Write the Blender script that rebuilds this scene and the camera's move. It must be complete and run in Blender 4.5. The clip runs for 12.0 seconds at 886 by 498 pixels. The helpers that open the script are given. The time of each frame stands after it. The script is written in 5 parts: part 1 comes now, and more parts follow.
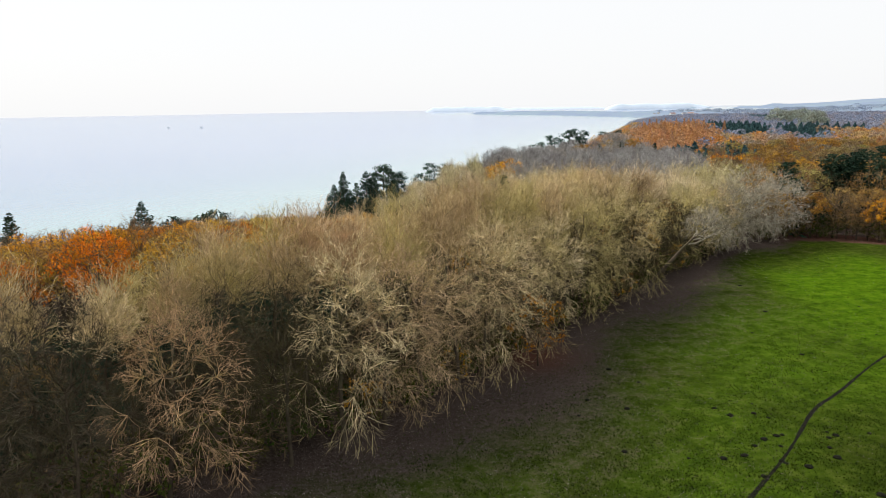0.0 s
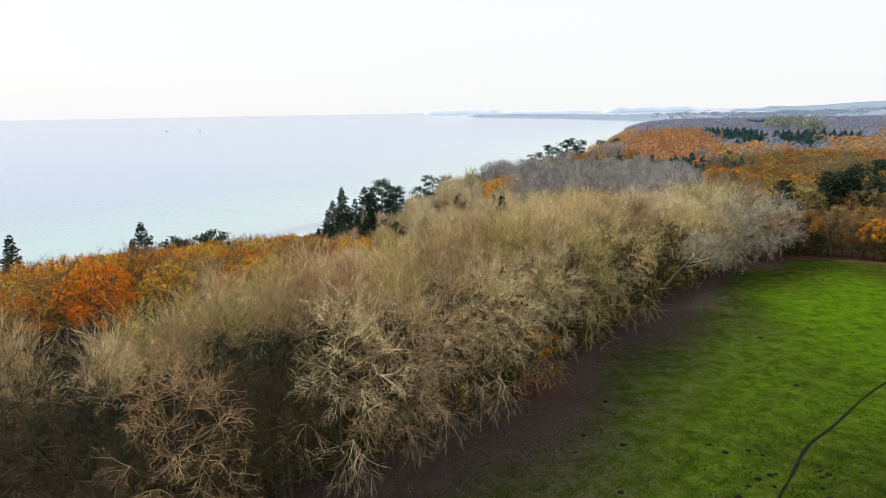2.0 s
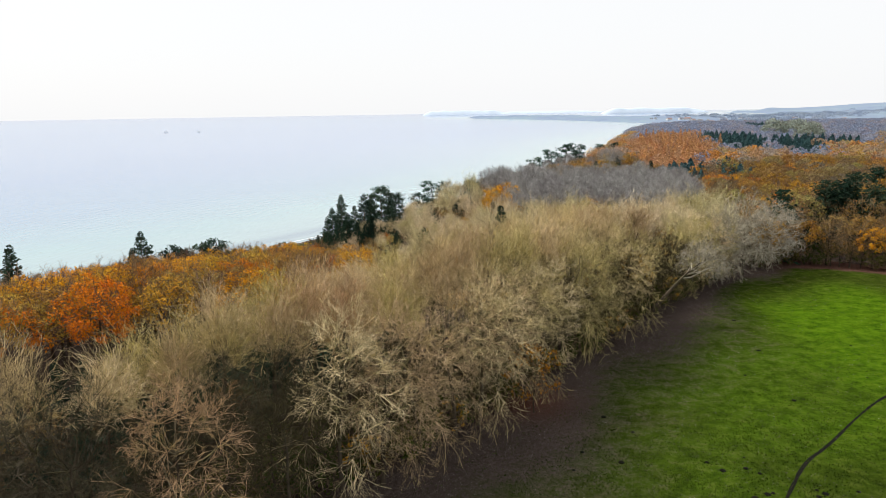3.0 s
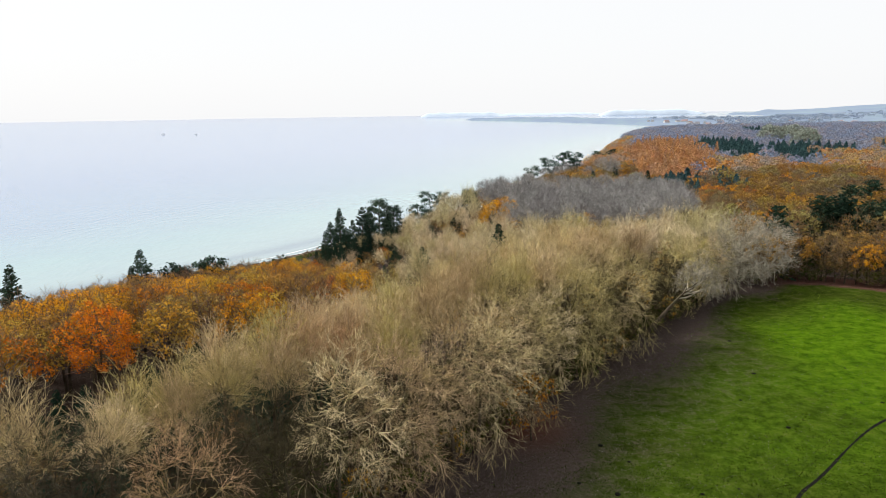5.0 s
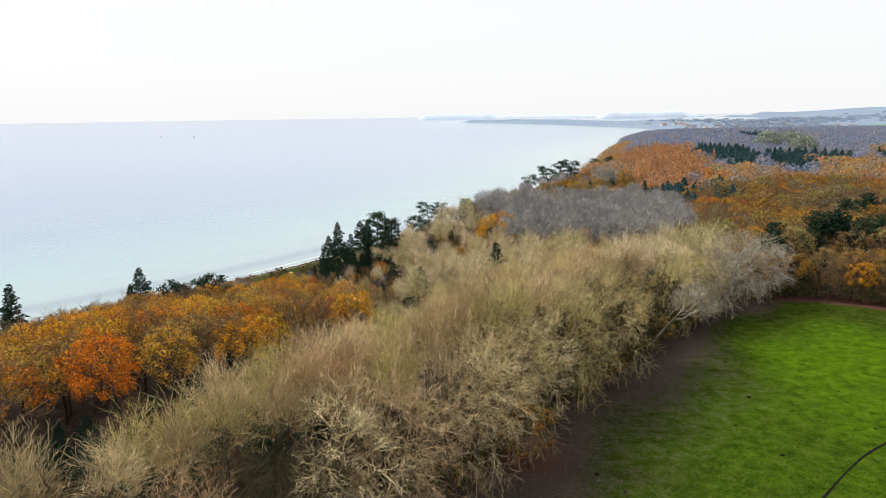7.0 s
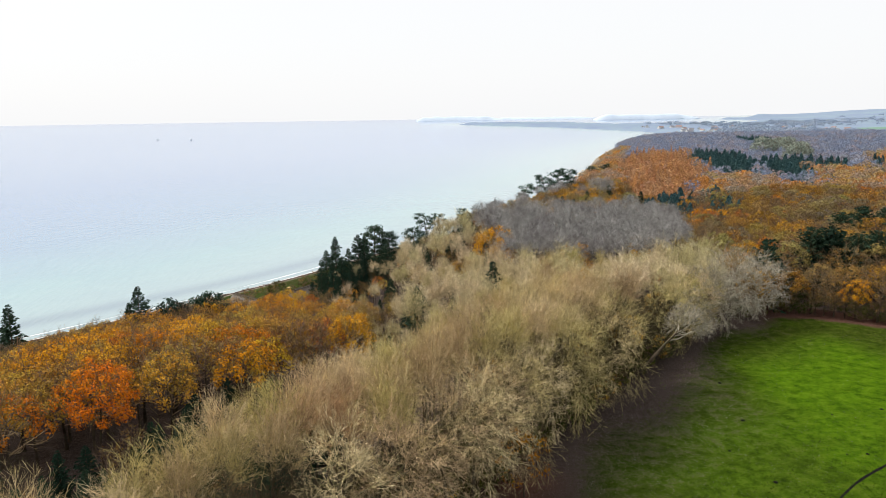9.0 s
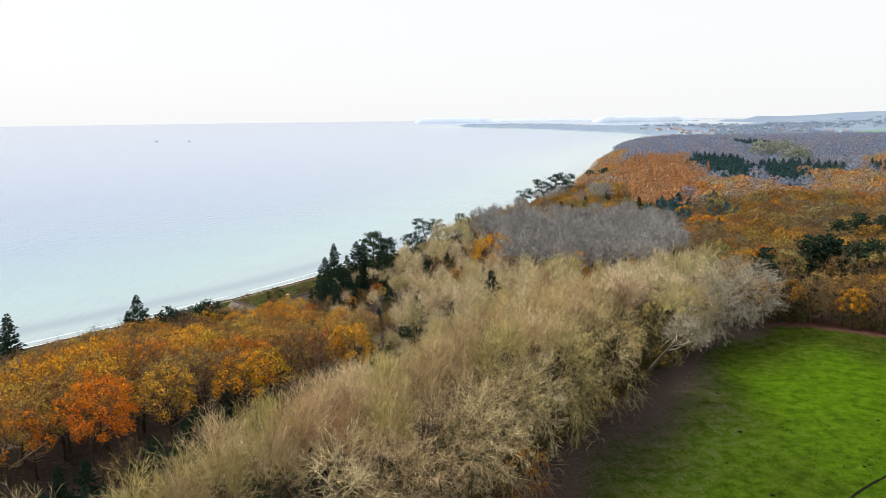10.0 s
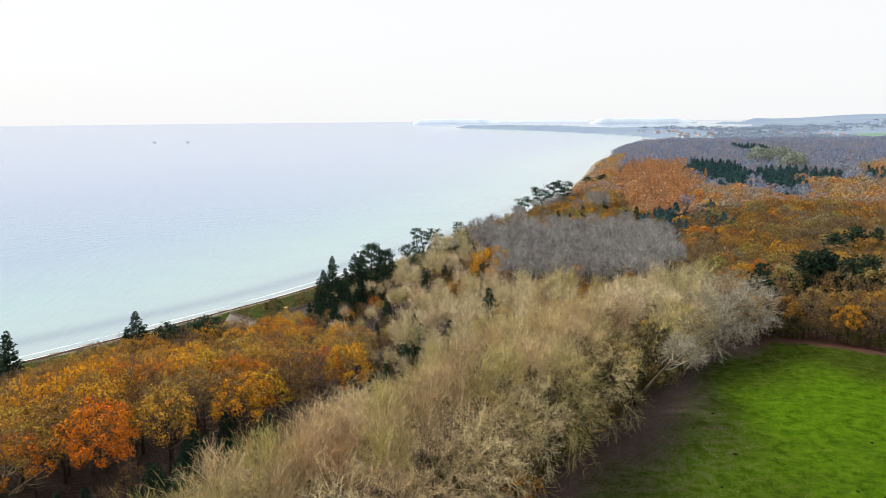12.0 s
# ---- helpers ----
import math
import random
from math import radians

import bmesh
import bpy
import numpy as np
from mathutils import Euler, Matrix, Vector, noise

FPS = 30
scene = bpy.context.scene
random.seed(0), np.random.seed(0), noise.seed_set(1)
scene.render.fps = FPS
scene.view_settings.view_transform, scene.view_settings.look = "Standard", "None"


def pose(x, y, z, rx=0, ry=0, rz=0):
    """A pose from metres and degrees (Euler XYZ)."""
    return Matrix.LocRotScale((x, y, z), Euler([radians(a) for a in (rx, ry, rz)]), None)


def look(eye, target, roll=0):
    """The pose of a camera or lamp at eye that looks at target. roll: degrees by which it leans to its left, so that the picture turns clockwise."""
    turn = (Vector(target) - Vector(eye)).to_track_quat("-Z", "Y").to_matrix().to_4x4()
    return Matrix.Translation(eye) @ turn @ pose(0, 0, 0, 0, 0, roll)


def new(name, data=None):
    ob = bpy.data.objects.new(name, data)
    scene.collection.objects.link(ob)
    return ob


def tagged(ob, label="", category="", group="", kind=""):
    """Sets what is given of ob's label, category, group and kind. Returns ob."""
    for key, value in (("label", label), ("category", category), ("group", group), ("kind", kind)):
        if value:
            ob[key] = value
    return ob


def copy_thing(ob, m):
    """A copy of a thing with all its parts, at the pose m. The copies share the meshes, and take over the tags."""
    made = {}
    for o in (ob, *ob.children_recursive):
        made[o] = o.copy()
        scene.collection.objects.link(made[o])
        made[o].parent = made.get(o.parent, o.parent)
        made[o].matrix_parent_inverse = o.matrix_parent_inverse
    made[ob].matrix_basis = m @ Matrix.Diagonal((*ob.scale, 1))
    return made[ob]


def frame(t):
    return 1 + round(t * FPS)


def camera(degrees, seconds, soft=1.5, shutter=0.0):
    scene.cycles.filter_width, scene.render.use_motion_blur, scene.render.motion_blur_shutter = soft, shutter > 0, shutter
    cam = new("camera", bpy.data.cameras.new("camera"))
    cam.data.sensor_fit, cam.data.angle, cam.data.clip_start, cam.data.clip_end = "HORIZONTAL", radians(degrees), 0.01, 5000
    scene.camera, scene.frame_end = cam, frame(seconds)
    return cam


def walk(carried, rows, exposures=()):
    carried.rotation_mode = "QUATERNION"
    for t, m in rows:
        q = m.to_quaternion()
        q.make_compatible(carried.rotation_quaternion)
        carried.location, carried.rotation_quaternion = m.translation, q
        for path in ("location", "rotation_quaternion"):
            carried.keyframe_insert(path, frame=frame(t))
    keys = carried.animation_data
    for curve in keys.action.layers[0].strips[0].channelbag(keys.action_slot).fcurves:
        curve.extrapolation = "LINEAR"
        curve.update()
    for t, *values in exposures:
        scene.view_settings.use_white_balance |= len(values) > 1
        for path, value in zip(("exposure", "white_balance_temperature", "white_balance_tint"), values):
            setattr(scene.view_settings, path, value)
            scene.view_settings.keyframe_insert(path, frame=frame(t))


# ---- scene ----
cam = camera(65.1, 12.0, soft=0.6)
PATH = [
    (0, (-0.188, -0.594, 32.783), (-0.198, 1.366, 32.388), -1.0),
    (0.5, (-0.121, -0.652, 33.831), (-0.13, 1.308, 33.437), -1.0),
    (1, (-0.087, -0.675, 34.882), (-0.095, 1.287, 34.491), -1.0),
    (1.5, (-0.072, -0.685, 35.932), (-0.078, 1.276, 35.541), -1.0),
    (2, (-0.094, -0.664, 36.937), (-0.099, 1.298, 36.547), -1.0),
    (2.5, (-0.114, -0.643, 37.853), (-0.118, 1.319, 37.464), -0.9),
    (3, (-0.106, -0.659, 38.946), (-0.108, 1.303, 38.558), -0.9),
    (5, (-0.138, -0.829, 42.861), (-0.133, 1.133, 42.476), -0.9),
    (5.5, (-0.179, -0.807, 43.789), (-0.172, 1.155, 43.404), -0.9),
    (6, (-0.168, -0.856, 44.839), (-0.159, 1.107, 44.455), -0.9),
    (6.5, (-0.117, -0.913, 45.786), (-0.108, 1.05, 45.403), -0.9),
    (7, (-0.151, -0.955, 46.825), (-0.139, 1.008, 46.443), -0.8),
    (9, (0.037, -1.178, 50.874), (0.056, 0.786, 50.496), -0.8),
    (9.5, (0.027, -1.215, 51.78), (0.047, 0.749, 51.403), -0.8),
    (10, (-0.039, -1.228, 52.708), (-0.015, 0.736, 52.333), -0.7),
    (10.5, (-0.04, -1.275, 53.636), (-0.015, 0.69, 53.261), -0.6),
    (11, (-0.037, -1.224, 54.695), (-0.01, 0.74, 54.321), -0.6),
    (11.5, (-0.007, -1.248, 55.625), (0.021, 0.716, 55.252), -0.6),
    (12, (-0.016, -1.276, 56.623), (0.014, 0.689, 56.249), -0.5),
]
walk(cam, [(t, look(eye, target, roll)) for t, eye, target, roll in PATH], [(0.0, 1.74), (12.0, 1.74)])

# ---- light ----
SUN_ELEV, SUN_AZ = 50.0, 300.0      # degrees above the horizon; compass bearing with y as north
world = bpy.data.worlds.new("overcast_sky")
scene.world = world
world.use_nodes = True
wn, wl = world.node_tree.nodes, world.node_tree.links
wn.clear()
sky = wn.new("ShaderNodeTexSky")
sky.sky_type, sky.sun_disc = "NISHITA", False
sky.sun_elevation, sky.sun_rotation = radians(SUN_ELEV), radians(SUN_AZ)
sky.air_density, sky.dust_density = 1.0, 3.0
sky_gain = wn.new("ShaderNodeMix")
sky_gain.data_type, sky_gain.blend_type = "RGBA", "MULTIPLY"
sky_gain.inputs[0].default_value = 1.0
sky_gain.inputs[7].default_value = (0.05, 0.05, 0.05, 1)
cloud = wn.new("ShaderNodeMix")          # a closed white cloud layer over the blue
cloud.data_type = "RGBA"
cloud.inputs[0].default_value = 0.93
cloud.inputs[7].default_value = (0.2985, 0.300, 0.3035, 1)
back = wn.new("ShaderNodeBackground")
back.inputs[1].default_value = 1.0
wout = wn.new("ShaderNodeOutputWorld")
wl.new(sky.outputs[0], sky_gain.inputs[6])
wl.new(sky_gain.outputs[2], cloud.inputs[6])
wl.new(cloud.outputs[2], back.inputs[0])
wl.new(back.outputs[0], wout.inputs[0])

sun = new("sun", bpy.data.lights.new("sun", "SUN"))
sun.data.energy, sun.data.angle, sun.data.color = 1.5, radians(15), (1.0, 0.96, 0.90)
_az, _el = radians(SUN_AZ), radians(SUN_ELEV)
sun.matrix_world = look((0, 0, 300), (-300 * math.cos(_el) * math.sin(_az), -300 * math.cos(_el) * math.cos(_az), 300 - 300 * math.sin(_el)))


# ---- materials ----
def material(name, rough=0.8, spec=0.05):
    m = bpy.data.materials.new(name)
    m.use_nodes = True
    nt = m.node_tree
    b = nt.nodes["Principled BSDF"]
    b.inputs["Roughness"].default_value = rough
    b.inputs["Specular IOR Level"].default_value = spec
    return m, nt, b


def ramp_node(nt, stops):
    r = nt.nodes.new("ShaderNodeValToRGB")
    e = r.color_ramp.elements
    while len(e) > 1:
        e.remove(e[-1])
    e[0].position, e[0].color = stops[0][0], (*stops[0][1], 1)
    for p, c in stops[1:]:
        e.new(p).color = (*c, 1)
    return r


def noise_node(nt, scale, detail=4.0, rough=0.6, coords="Object"):
    tc = nt.nodes.new("ShaderNodeTexCoord")
    n = nt.nodes.new("ShaderNodeTexNoise")
    n.inputs["Scale"].default_value, n.inputs["Detail"].default_value, n.inputs["Roughness"].default_value = scale, detail, rough
    nt.links.new(tc.outputs[coords], n.inputs["Vector"])
    return n


def mix_node(nt, fac, a, b, blend="MIX"):
    n = nt.nodes.new("ShaderNodeMix")
    n.data_type, n.blend_type = "RGBA", blend
    for value, slot in ((fac, 0), (a, 6), (b, 7)):
        if isinstance(value, (int, float)):
            n.inputs[slot].default_value = value
        elif isinstance(value, tuple):
            n.inputs[slot].default_value = (*value, 1)
        else:
            nt.links.new(value, n.inputs[slot])
    return n.outputs[2]


def range_node(nt, value, lo, hi, a=0.0, b=1.0):
    n = nt.nodes.new("ShaderNodeMapRange")
    n.inputs[1].default_value, n.inputs[2].default_value = lo, hi
    n.inputs[3].default_value, n.inputs[4].default_value = a, b
    nt.links.new(value, n.inputs[0])
    return n.outputs[0]


def bump_node(nt, height, strength, distance, bsdf):
    n = nt.nodes.new("ShaderNodeBump")
    n.inputs["Strength"].default_value, n.inputs["Distance"].default_value = strength, distance
    nt.links.new(height, n.inputs["Height"])
    nt.links.new(n.outputs[0], bsdf.inputs["Normal"])


def bark(name, stops, lichen=(0.2, 0.2, 0.06), amount=0.45):
    """Twigs and limbs: a tone for each tree, mottled along its branches, with lichen."""
    m, nt, b = material(name, 0.9, 0.03)
    info = nt.nodes.new("ShaderNodeObjectInfo")
    geo = nt.nodes.new("ShaderNodeNewGeometry")
    r = ramp_node(nt, stops)
    nt.links.new(info.outputs["Random"], r.inputs[0])
    n = noise_node(nt, 0.35, 5.0)
    c = mix_node(nt, range_node(nt, n.outputs[0], 0.5, 0.72, 0.0, amount), r.outputs[0], lichen)
    v = range_node(nt, geo.outputs["Random Per Island"], 0.0, 1.0, 0.6, 1.35)
    hsv = nt.nodes.new("ShaderNodeHueSaturation")
    patch = noise_node(nt, 0.55, 2.0)
    mul = nt.nodes.new("ShaderNodeMath")
    mul.operation = "MULTIPLY"
    nt.links.new(v, mul.inputs[0])
    nt.links.new(range_node(nt, patch.outputs[0], 0.35, 0.65, 0.65, 1.35), mul.inputs[1])
    nt.links.new(mul.outputs[0], hsv.inputs["Value"])
    nt.links.new(c, hsv.inputs["Color"])
    nt.links.new(hsv.outputs[0], b.inputs["Base Color"])
    return m


def foliage(name, stops, spread=0.35, thin=0.20, hue=0.012, joined=False):
    """Leaves: a tone for each tree, each spray a little lighter or darker; light comes through them."""
    m, nt, b = material(name, 0.8, 0.05)
    info = nt.nodes.new("ShaderNodeObjectInfo")
    geo = nt.nodes.new("ShaderNodeNewGeometry")
    r = ramp_node(nt, stops)
    if joined:
        at = nt.nodes.new("ShaderNodeAttribute")
        at.attribute_name = "tone"
        nt.links.new(at.outputs["Fac"], r.inputs[0])
    else:
        nt.links.new(info.outputs["Random"], r.inputs[0])
    hsv = nt.nodes.new("ShaderNodeHueSaturation")
    nt.links.new(range_node(nt, geo.outputs["Random Per Island"], 0, 1, 1 - spread, 1 + spread), hsv.inputs["Value"])
    n = noise_node(nt, 0.4, 2.0)
    nt.links.new(range_node(nt, n.outputs[0], 0.3, 0.7, 0.5 - hue, 0.5 + hue), hsv.inputs["Hue"])
    nt.links.new(r.outputs[0], hsv.inputs["Color"])
    nt.links.new(hsv.outputs[0], b.inputs["Base Color"])
    t = nt.nodes.new("ShaderNodeBsdfTranslucent")
    nt.links.new(hsv.outputs[0], t.inputs[0])
    mx = nt.nodes.new("ShaderNodeMixShader")
    mx.inputs[0].default_value = thin
    nt.links.new(b.outputs[0], mx.inputs[1])
    nt.links.new(t.outputs[0], mx.inputs[2])
    nt.links.new(mx.outputs[0], nt.nodes["Material Output"].inputs[0])
    return m


def plain(name, colour, rough=0.8, scale=0.8, vary=0.25, bump=0.0):
    m, nt, b = material(name, rough)
    n = noise_node(nt, scale, 6.0)
    dark = tuple(c * (1 - vary) for c in colour)
    light = tuple(min(1, c * (1 + vary)) for c in colour)
    nt.links.new(mix_node(nt, range_node(nt, n.outputs[0], 0.3, 0.7), dark, light), b.inputs["Base Color"])
    if bump:
        bump_node(nt, n.outputs[0], 0.6, bump, b)
    return m


TRUNK = bark("trunk_bark", [(0, (0.040, 0.030, 0.022)), (0.5, (0.060, 0.048, 0.034)), (1, (0.075, 0.058, 0.040))], (0.05, 0.06, 0.018), 0.6)
# limbs darker than the twigs: shade inside the crown put into their colour
LIMB = bark("limb_bark", [(0, (0.13, 0.105, 0.068)), (0.5, (0.19, 0.165, 0.09)), (1, (0.12, 0.095, 0.06))], (0.20, 0.20, 0.05), 0.65)
# darker copies of limb and twig bark, with the wood's shade in their colour
LIMB_SHADED = bark("shaded_limb_bark", [(0, (0.05, 0.04, 0.028)), (1, (0.08, 0.064, 0.042))], (0.11, 0.11, 0.03), 0.65)
TWIG_SHADED = bark("shaded_twigs", [(0, (0.0517, 0.0391, 0.0283)), (0.4, (0.0707, 0.0598, 0.0337)), (0.7, (0.0462, 0.0359, 0.0272)), (0.85, (0.1087, 0.0897, 0.0626)), (1, (0.0653, 0.0598, 0.0272))], (0.0816, 0.0816, 0.019), 0.55)
TWIG_NEAR = bark("beech_twigs", [(0, (0.3995, 0.2534, 0.1439)), (0.2, (0.6125, 0.4941, 0.2993)), (0.4, (0.4128, 0.3548, 0.1266)), (0.6, (0.5327, 0.4181, 0.2303)), (0.8, (0.3329, 0.2281, 0.1381)), (1, (0.4793, 0.4053, 0.1726))], (0.3728, 0.3358, 0.069), 0.5)
TWIG_MID = bark("olive_twigs", [(0, (0.4931, 0.3904, 0.2614)), (0.25, (0.6509, 0.5465, 0.3679)), (0.5, (0.4438, 0.3904, 0.1936)), (0.75, (0.572, 0.4588, 0.3097)), (1, (0.5227, 0.4685, 0.2614))], (0.3945, 0.3612, 0.1356), 0.35)
TWIG_GREY = bark("grey_twigs", [(0, (0.2636, 0.2544, 0.2449)), (0.5, (0.3489, 0.3367, 0.3199)), (1, (0.2403, 0.2271, 0.2252))], (0.2171, 0.1957, 0.1659), 0.35)
TWIG_PALE = bark("silver_twigs", [(0, (0.357, 0.3187, 0.2465)), (1, (0.391, 0.3485, 0.2805))], (0.2635, 0.2465, 0.1275), 0.4)
TWIG_BROWN = bark("brown_twigs", [(0, (0.15, 0.095, 0.055)), (0.5, (0.20, 0.145, 0.085)), (1, (0.14, 0.09, 0.07))], (0.16, 0.13, 0.05), 0.4)
AUTUMN_TONES = [(0, (0.3831, 0.1089, 0.0134)), (0.12, (0.5618, 0.2105, 0.0121)), (0.26, (0.6384, 0.3266, 0.0161)), (0.38, (0.2553, 0.1596, 0.0538)), (0.5, (0.5873, 0.2613, 0.0134)), (0.62, (0.2426, 0.167, 0.0605)), (0.74, (0.5618, 0.3483, 0.0242)), (0.87, (0.3191, 0.2395, 0.0672)), (1, (0.4596, 0.2177, 0.0269))]
LEAF_ORANGE = foliage("autumn_leaves", AUTUMN_TONES, 0.24)
LEAF_FLAME = foliage("flame_leaves", [(0, (0.572, 0.1595, 0.0088)), (1, (0.616, 0.1815, 0.011))])
LEAF_RUSSET = foliage("russet_leaves", [(0, (0.2129, 0.1044, 0.0217)), (0.14, (0.2995, 0.1631, 0.0255)), (0.28, (0.1734, 0.1496, 0.1081)), (0.42, (0.2837, 0.2041, 0.0334)), (0.56, (0.1458, 0.1269, 0.0935)), (0.7, (0.3075, 0.1451, 0.0217)), (0.85, (0.2287, 0.2267, 0.0689)), (1, (0.2601, 0.1631, 0.059))])
LEAF_RUST = foliage("rusty_leaves", [(0, (0.36, 0.145, 0.012)), (1, (0.40, 0.19, 0.015))])
LEAF_YELLOW = foliage("yellow_leaves", [(0, (0.5962, 0.2592, 0.0117)), (0.5, (0.5573, 0.2786, 0.0156)), (1, (0.4406, 0.2462, 0.0259))])
LEAF_OLIVE = foliage("brown_leaves", [(0, (0.2125, 0.1187, 0.0325)), (0.5, (0.2375, 0.1375, 0.0325)), (1, (0.1688, 0.1187, 0.0325))])
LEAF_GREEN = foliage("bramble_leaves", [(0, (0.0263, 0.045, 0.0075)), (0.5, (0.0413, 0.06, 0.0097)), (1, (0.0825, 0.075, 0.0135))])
LEAF_PALE = foliage("willow_leaves", [(0, (0.25, 0.285, 0.235)), (1, (0.23, 0.26, 0.21))], 0.2)
NEEDLE = foliage("spruce_needles", [(0, (0.015, 0.03, 0.0198)), (0.5, (0.021, 0.045, 0.0281)), (1, (0.0315, 0.054, 0.0314))], 0.5, 0.1)
FAR_AUTUMN = foliage("far_autumn_leaves", [(0, (0.3397, 0.1604, 0.0661)), (0.12, (0.4717, 0.217, 0.0472)), (0.26, (0.2925, 0.2359, 0.1793)), (0.4, (0.4623, 0.2831, 0.0566)), (0.52, (0.2831, 0.1887, 0.1132)), (0.64, (0.2736, 0.2406, 0.2076)), (0.76, (0.4434, 0.1982, 0.0661)), (0.88, (0.2548, 0.2123, 0.1745)), (1, (0.3774, 0.2831, 0.0849))], 0.22, joined=True)
# larch orange made paler and pinker, for haze
FAR_LARCH = foliage("larch_needles", [(0, (0.3995, 0.1955, 0.0935)), (0.3, (0.476, 0.255, 0.1105)), (0.5, (0.34, 0.204, 0.1275)), (0.75, (0.459, 0.2295, 0.085)), (1, (0.3825, 0.238, 0.136))], joined=True)
# spruce green paled towards blue: distance haze is part of the colour
FAR_NEEDLE = foliage("hazed_spruce_needles", [(0, (0.0427, 0.093, 0.1008)), (1, (0.0627, 0.12, 0.1176))], 0.4, 0.1, joined=True)
# twig greys carry the blue haze of the far rise in their colour
FAR_GREY = foliage("hazed_bare_crowns", [(0, (0.1705, 0.2072, 0.2945)), (0.3, (0.2307, 0.2651, 0.3565)), (0.55, (0.1906, 0.2264, 0.31)), (0.72, (0.301, 0.2409, 0.2429)), (0.85, (0.2407, 0.2602, 0.2997)), (1, (0.2607, 0.2794, 0.3617))], 0.18, 0.3, joined=True)


# ---- meshes ----
def mesh_of(name, verts, tris, mat, second=None, count=0):
    """A mesh of triangles; the first count of them take the second material."""
    me = bpy.data.meshes.new(name)
    verts, tris = np.asarray(verts, np.float32), np.asarray(tris, np.int32)
    me.vertices.add(len(verts))
    me.vertices.foreach_set("co", verts.ravel())
    me.loops.add(tris.size)
    me.loops.foreach_set("vertex_index", tris.ravel())
    me.polygons.add(len(tris))
    me.polygons.foreach_set("loop_start", np.arange(0, tris.size, 3, dtype=np.int32))
    me.materials.append(mat)
    if second:
        me.materials.append(second)
        me.polygons.foreach_set("material_index", (np.arange(len(tris)) < count).astype(np.int32))
    me.update(calc_edges=True)
    me.validate()
    return me


def join(*pieces):
    vs, fs, n = [], [], 0
    for v, f in pieces:
        if len(v):
            vs.append(np.asarray(v, float)), fs.append(np.asarray(f) + n)
            n += len(v)
    return np.concatenate(vs), np.concatenate(fs)


def part(name, data, mat, parent, label=""):
    """One mesh under a thing or a part. data: (vertices, triangles), a bmesh or a mesh."""
    if isinstance(data, tuple):
        me = mesh_of(name, data[0], data[1], mat, *data[2:])
    elif isinstance(data, bmesh.types.BMesh):
        me = bpy.data.meshes.new(name)
        data.to_mesh(me)
        data.free()
        me.materials.append(mat)
    else:
        me = data
    ob = new(name, me)
    ob.parent = parent
    return tagged(ob, label) if label else ob


def unit(a):
    return a / np.maximum(np.linalg.norm(a, axis=-1, keepdims=True), 1e-9)


def tubes(P, R, sides):
    """Tapered tubes along M lines of K points. P: (M, K, 3); R: (M, K)."""
    M, K, _ = P.shape
    T = unit(np.gradient(P, axis=1))
    ref = np.where(np.abs(T[..., 2:3]) > 0.9, np.array([1.0, 0, 0]), np.array([0, 0, 1.0]))
    A = unit(np.cross(T, ref))
    B = np.cross(T, A)
    ang = np.arange(sides) * 2 * np.pi / sides
    V = P[:, :, None] + R[:, :, None, None] * (np.cos(ang)[:, None] * A[:, :, None] + np.sin(ang)[:, None] * B[:, :, None])
    idx = np.arange(M * K * sides).reshape(M, K, sides)
    a, b = idx[:, :-1], idx[:, 1:]
    a2, b2 = np.roll(a, -1, 2), np.roll(b, -1, 2)
    F = np.concatenate([np.stack([a, a2, b], -1).reshape(-1, 3), np.stack([a2, b2, b], -1).reshape(-1, 3)])
    return V.reshape(-1, 3), F


def blades(p, d, length, width, rng):
    """Thin tapering twigs, one three-cornered sliver each."""
    side = unit(np.cross(d, unit(rng.normal(size=d.shape)))) * width[:, None] / 2
    V = np.stack([p - side, p + side, p + d * length[:, None]], 1).reshape(-1, 3)
    return V, np.arange(len(V)).reshape(-1, 3)


def sprays(p, size, rng, lift=0.5, flat=1.0, out=0.0):
    """Leaf sprays: kinked four-cornered leaves with their faces mostly turned up."""
    n = unit(rng.normal(size=p.shape) * (1 - 0.45 * np.any(out)) + np.array([0, 0, lift]) + out)
    u = unit(np.cross(n, rng.normal(size=p.shape)))
    v = np.cross(n, u)
    s = (size * rng.uniform(0.6, 1.4, len(p)))[:, None]
    k = n * s * rng.uniform(-0.3, 0.3, (len(p), 1))
    V = np.stack([p - u * s, p - v * s * 0.6 * flat + k, p + u * s, p + v * s * 0.6 * flat + k], 1).reshape(-1, 3)
    i = np.arange(len(p))[:, None] * 4
    return V, np.concatenate([i + [0, 1, 2], i + [0, 2, 3]])


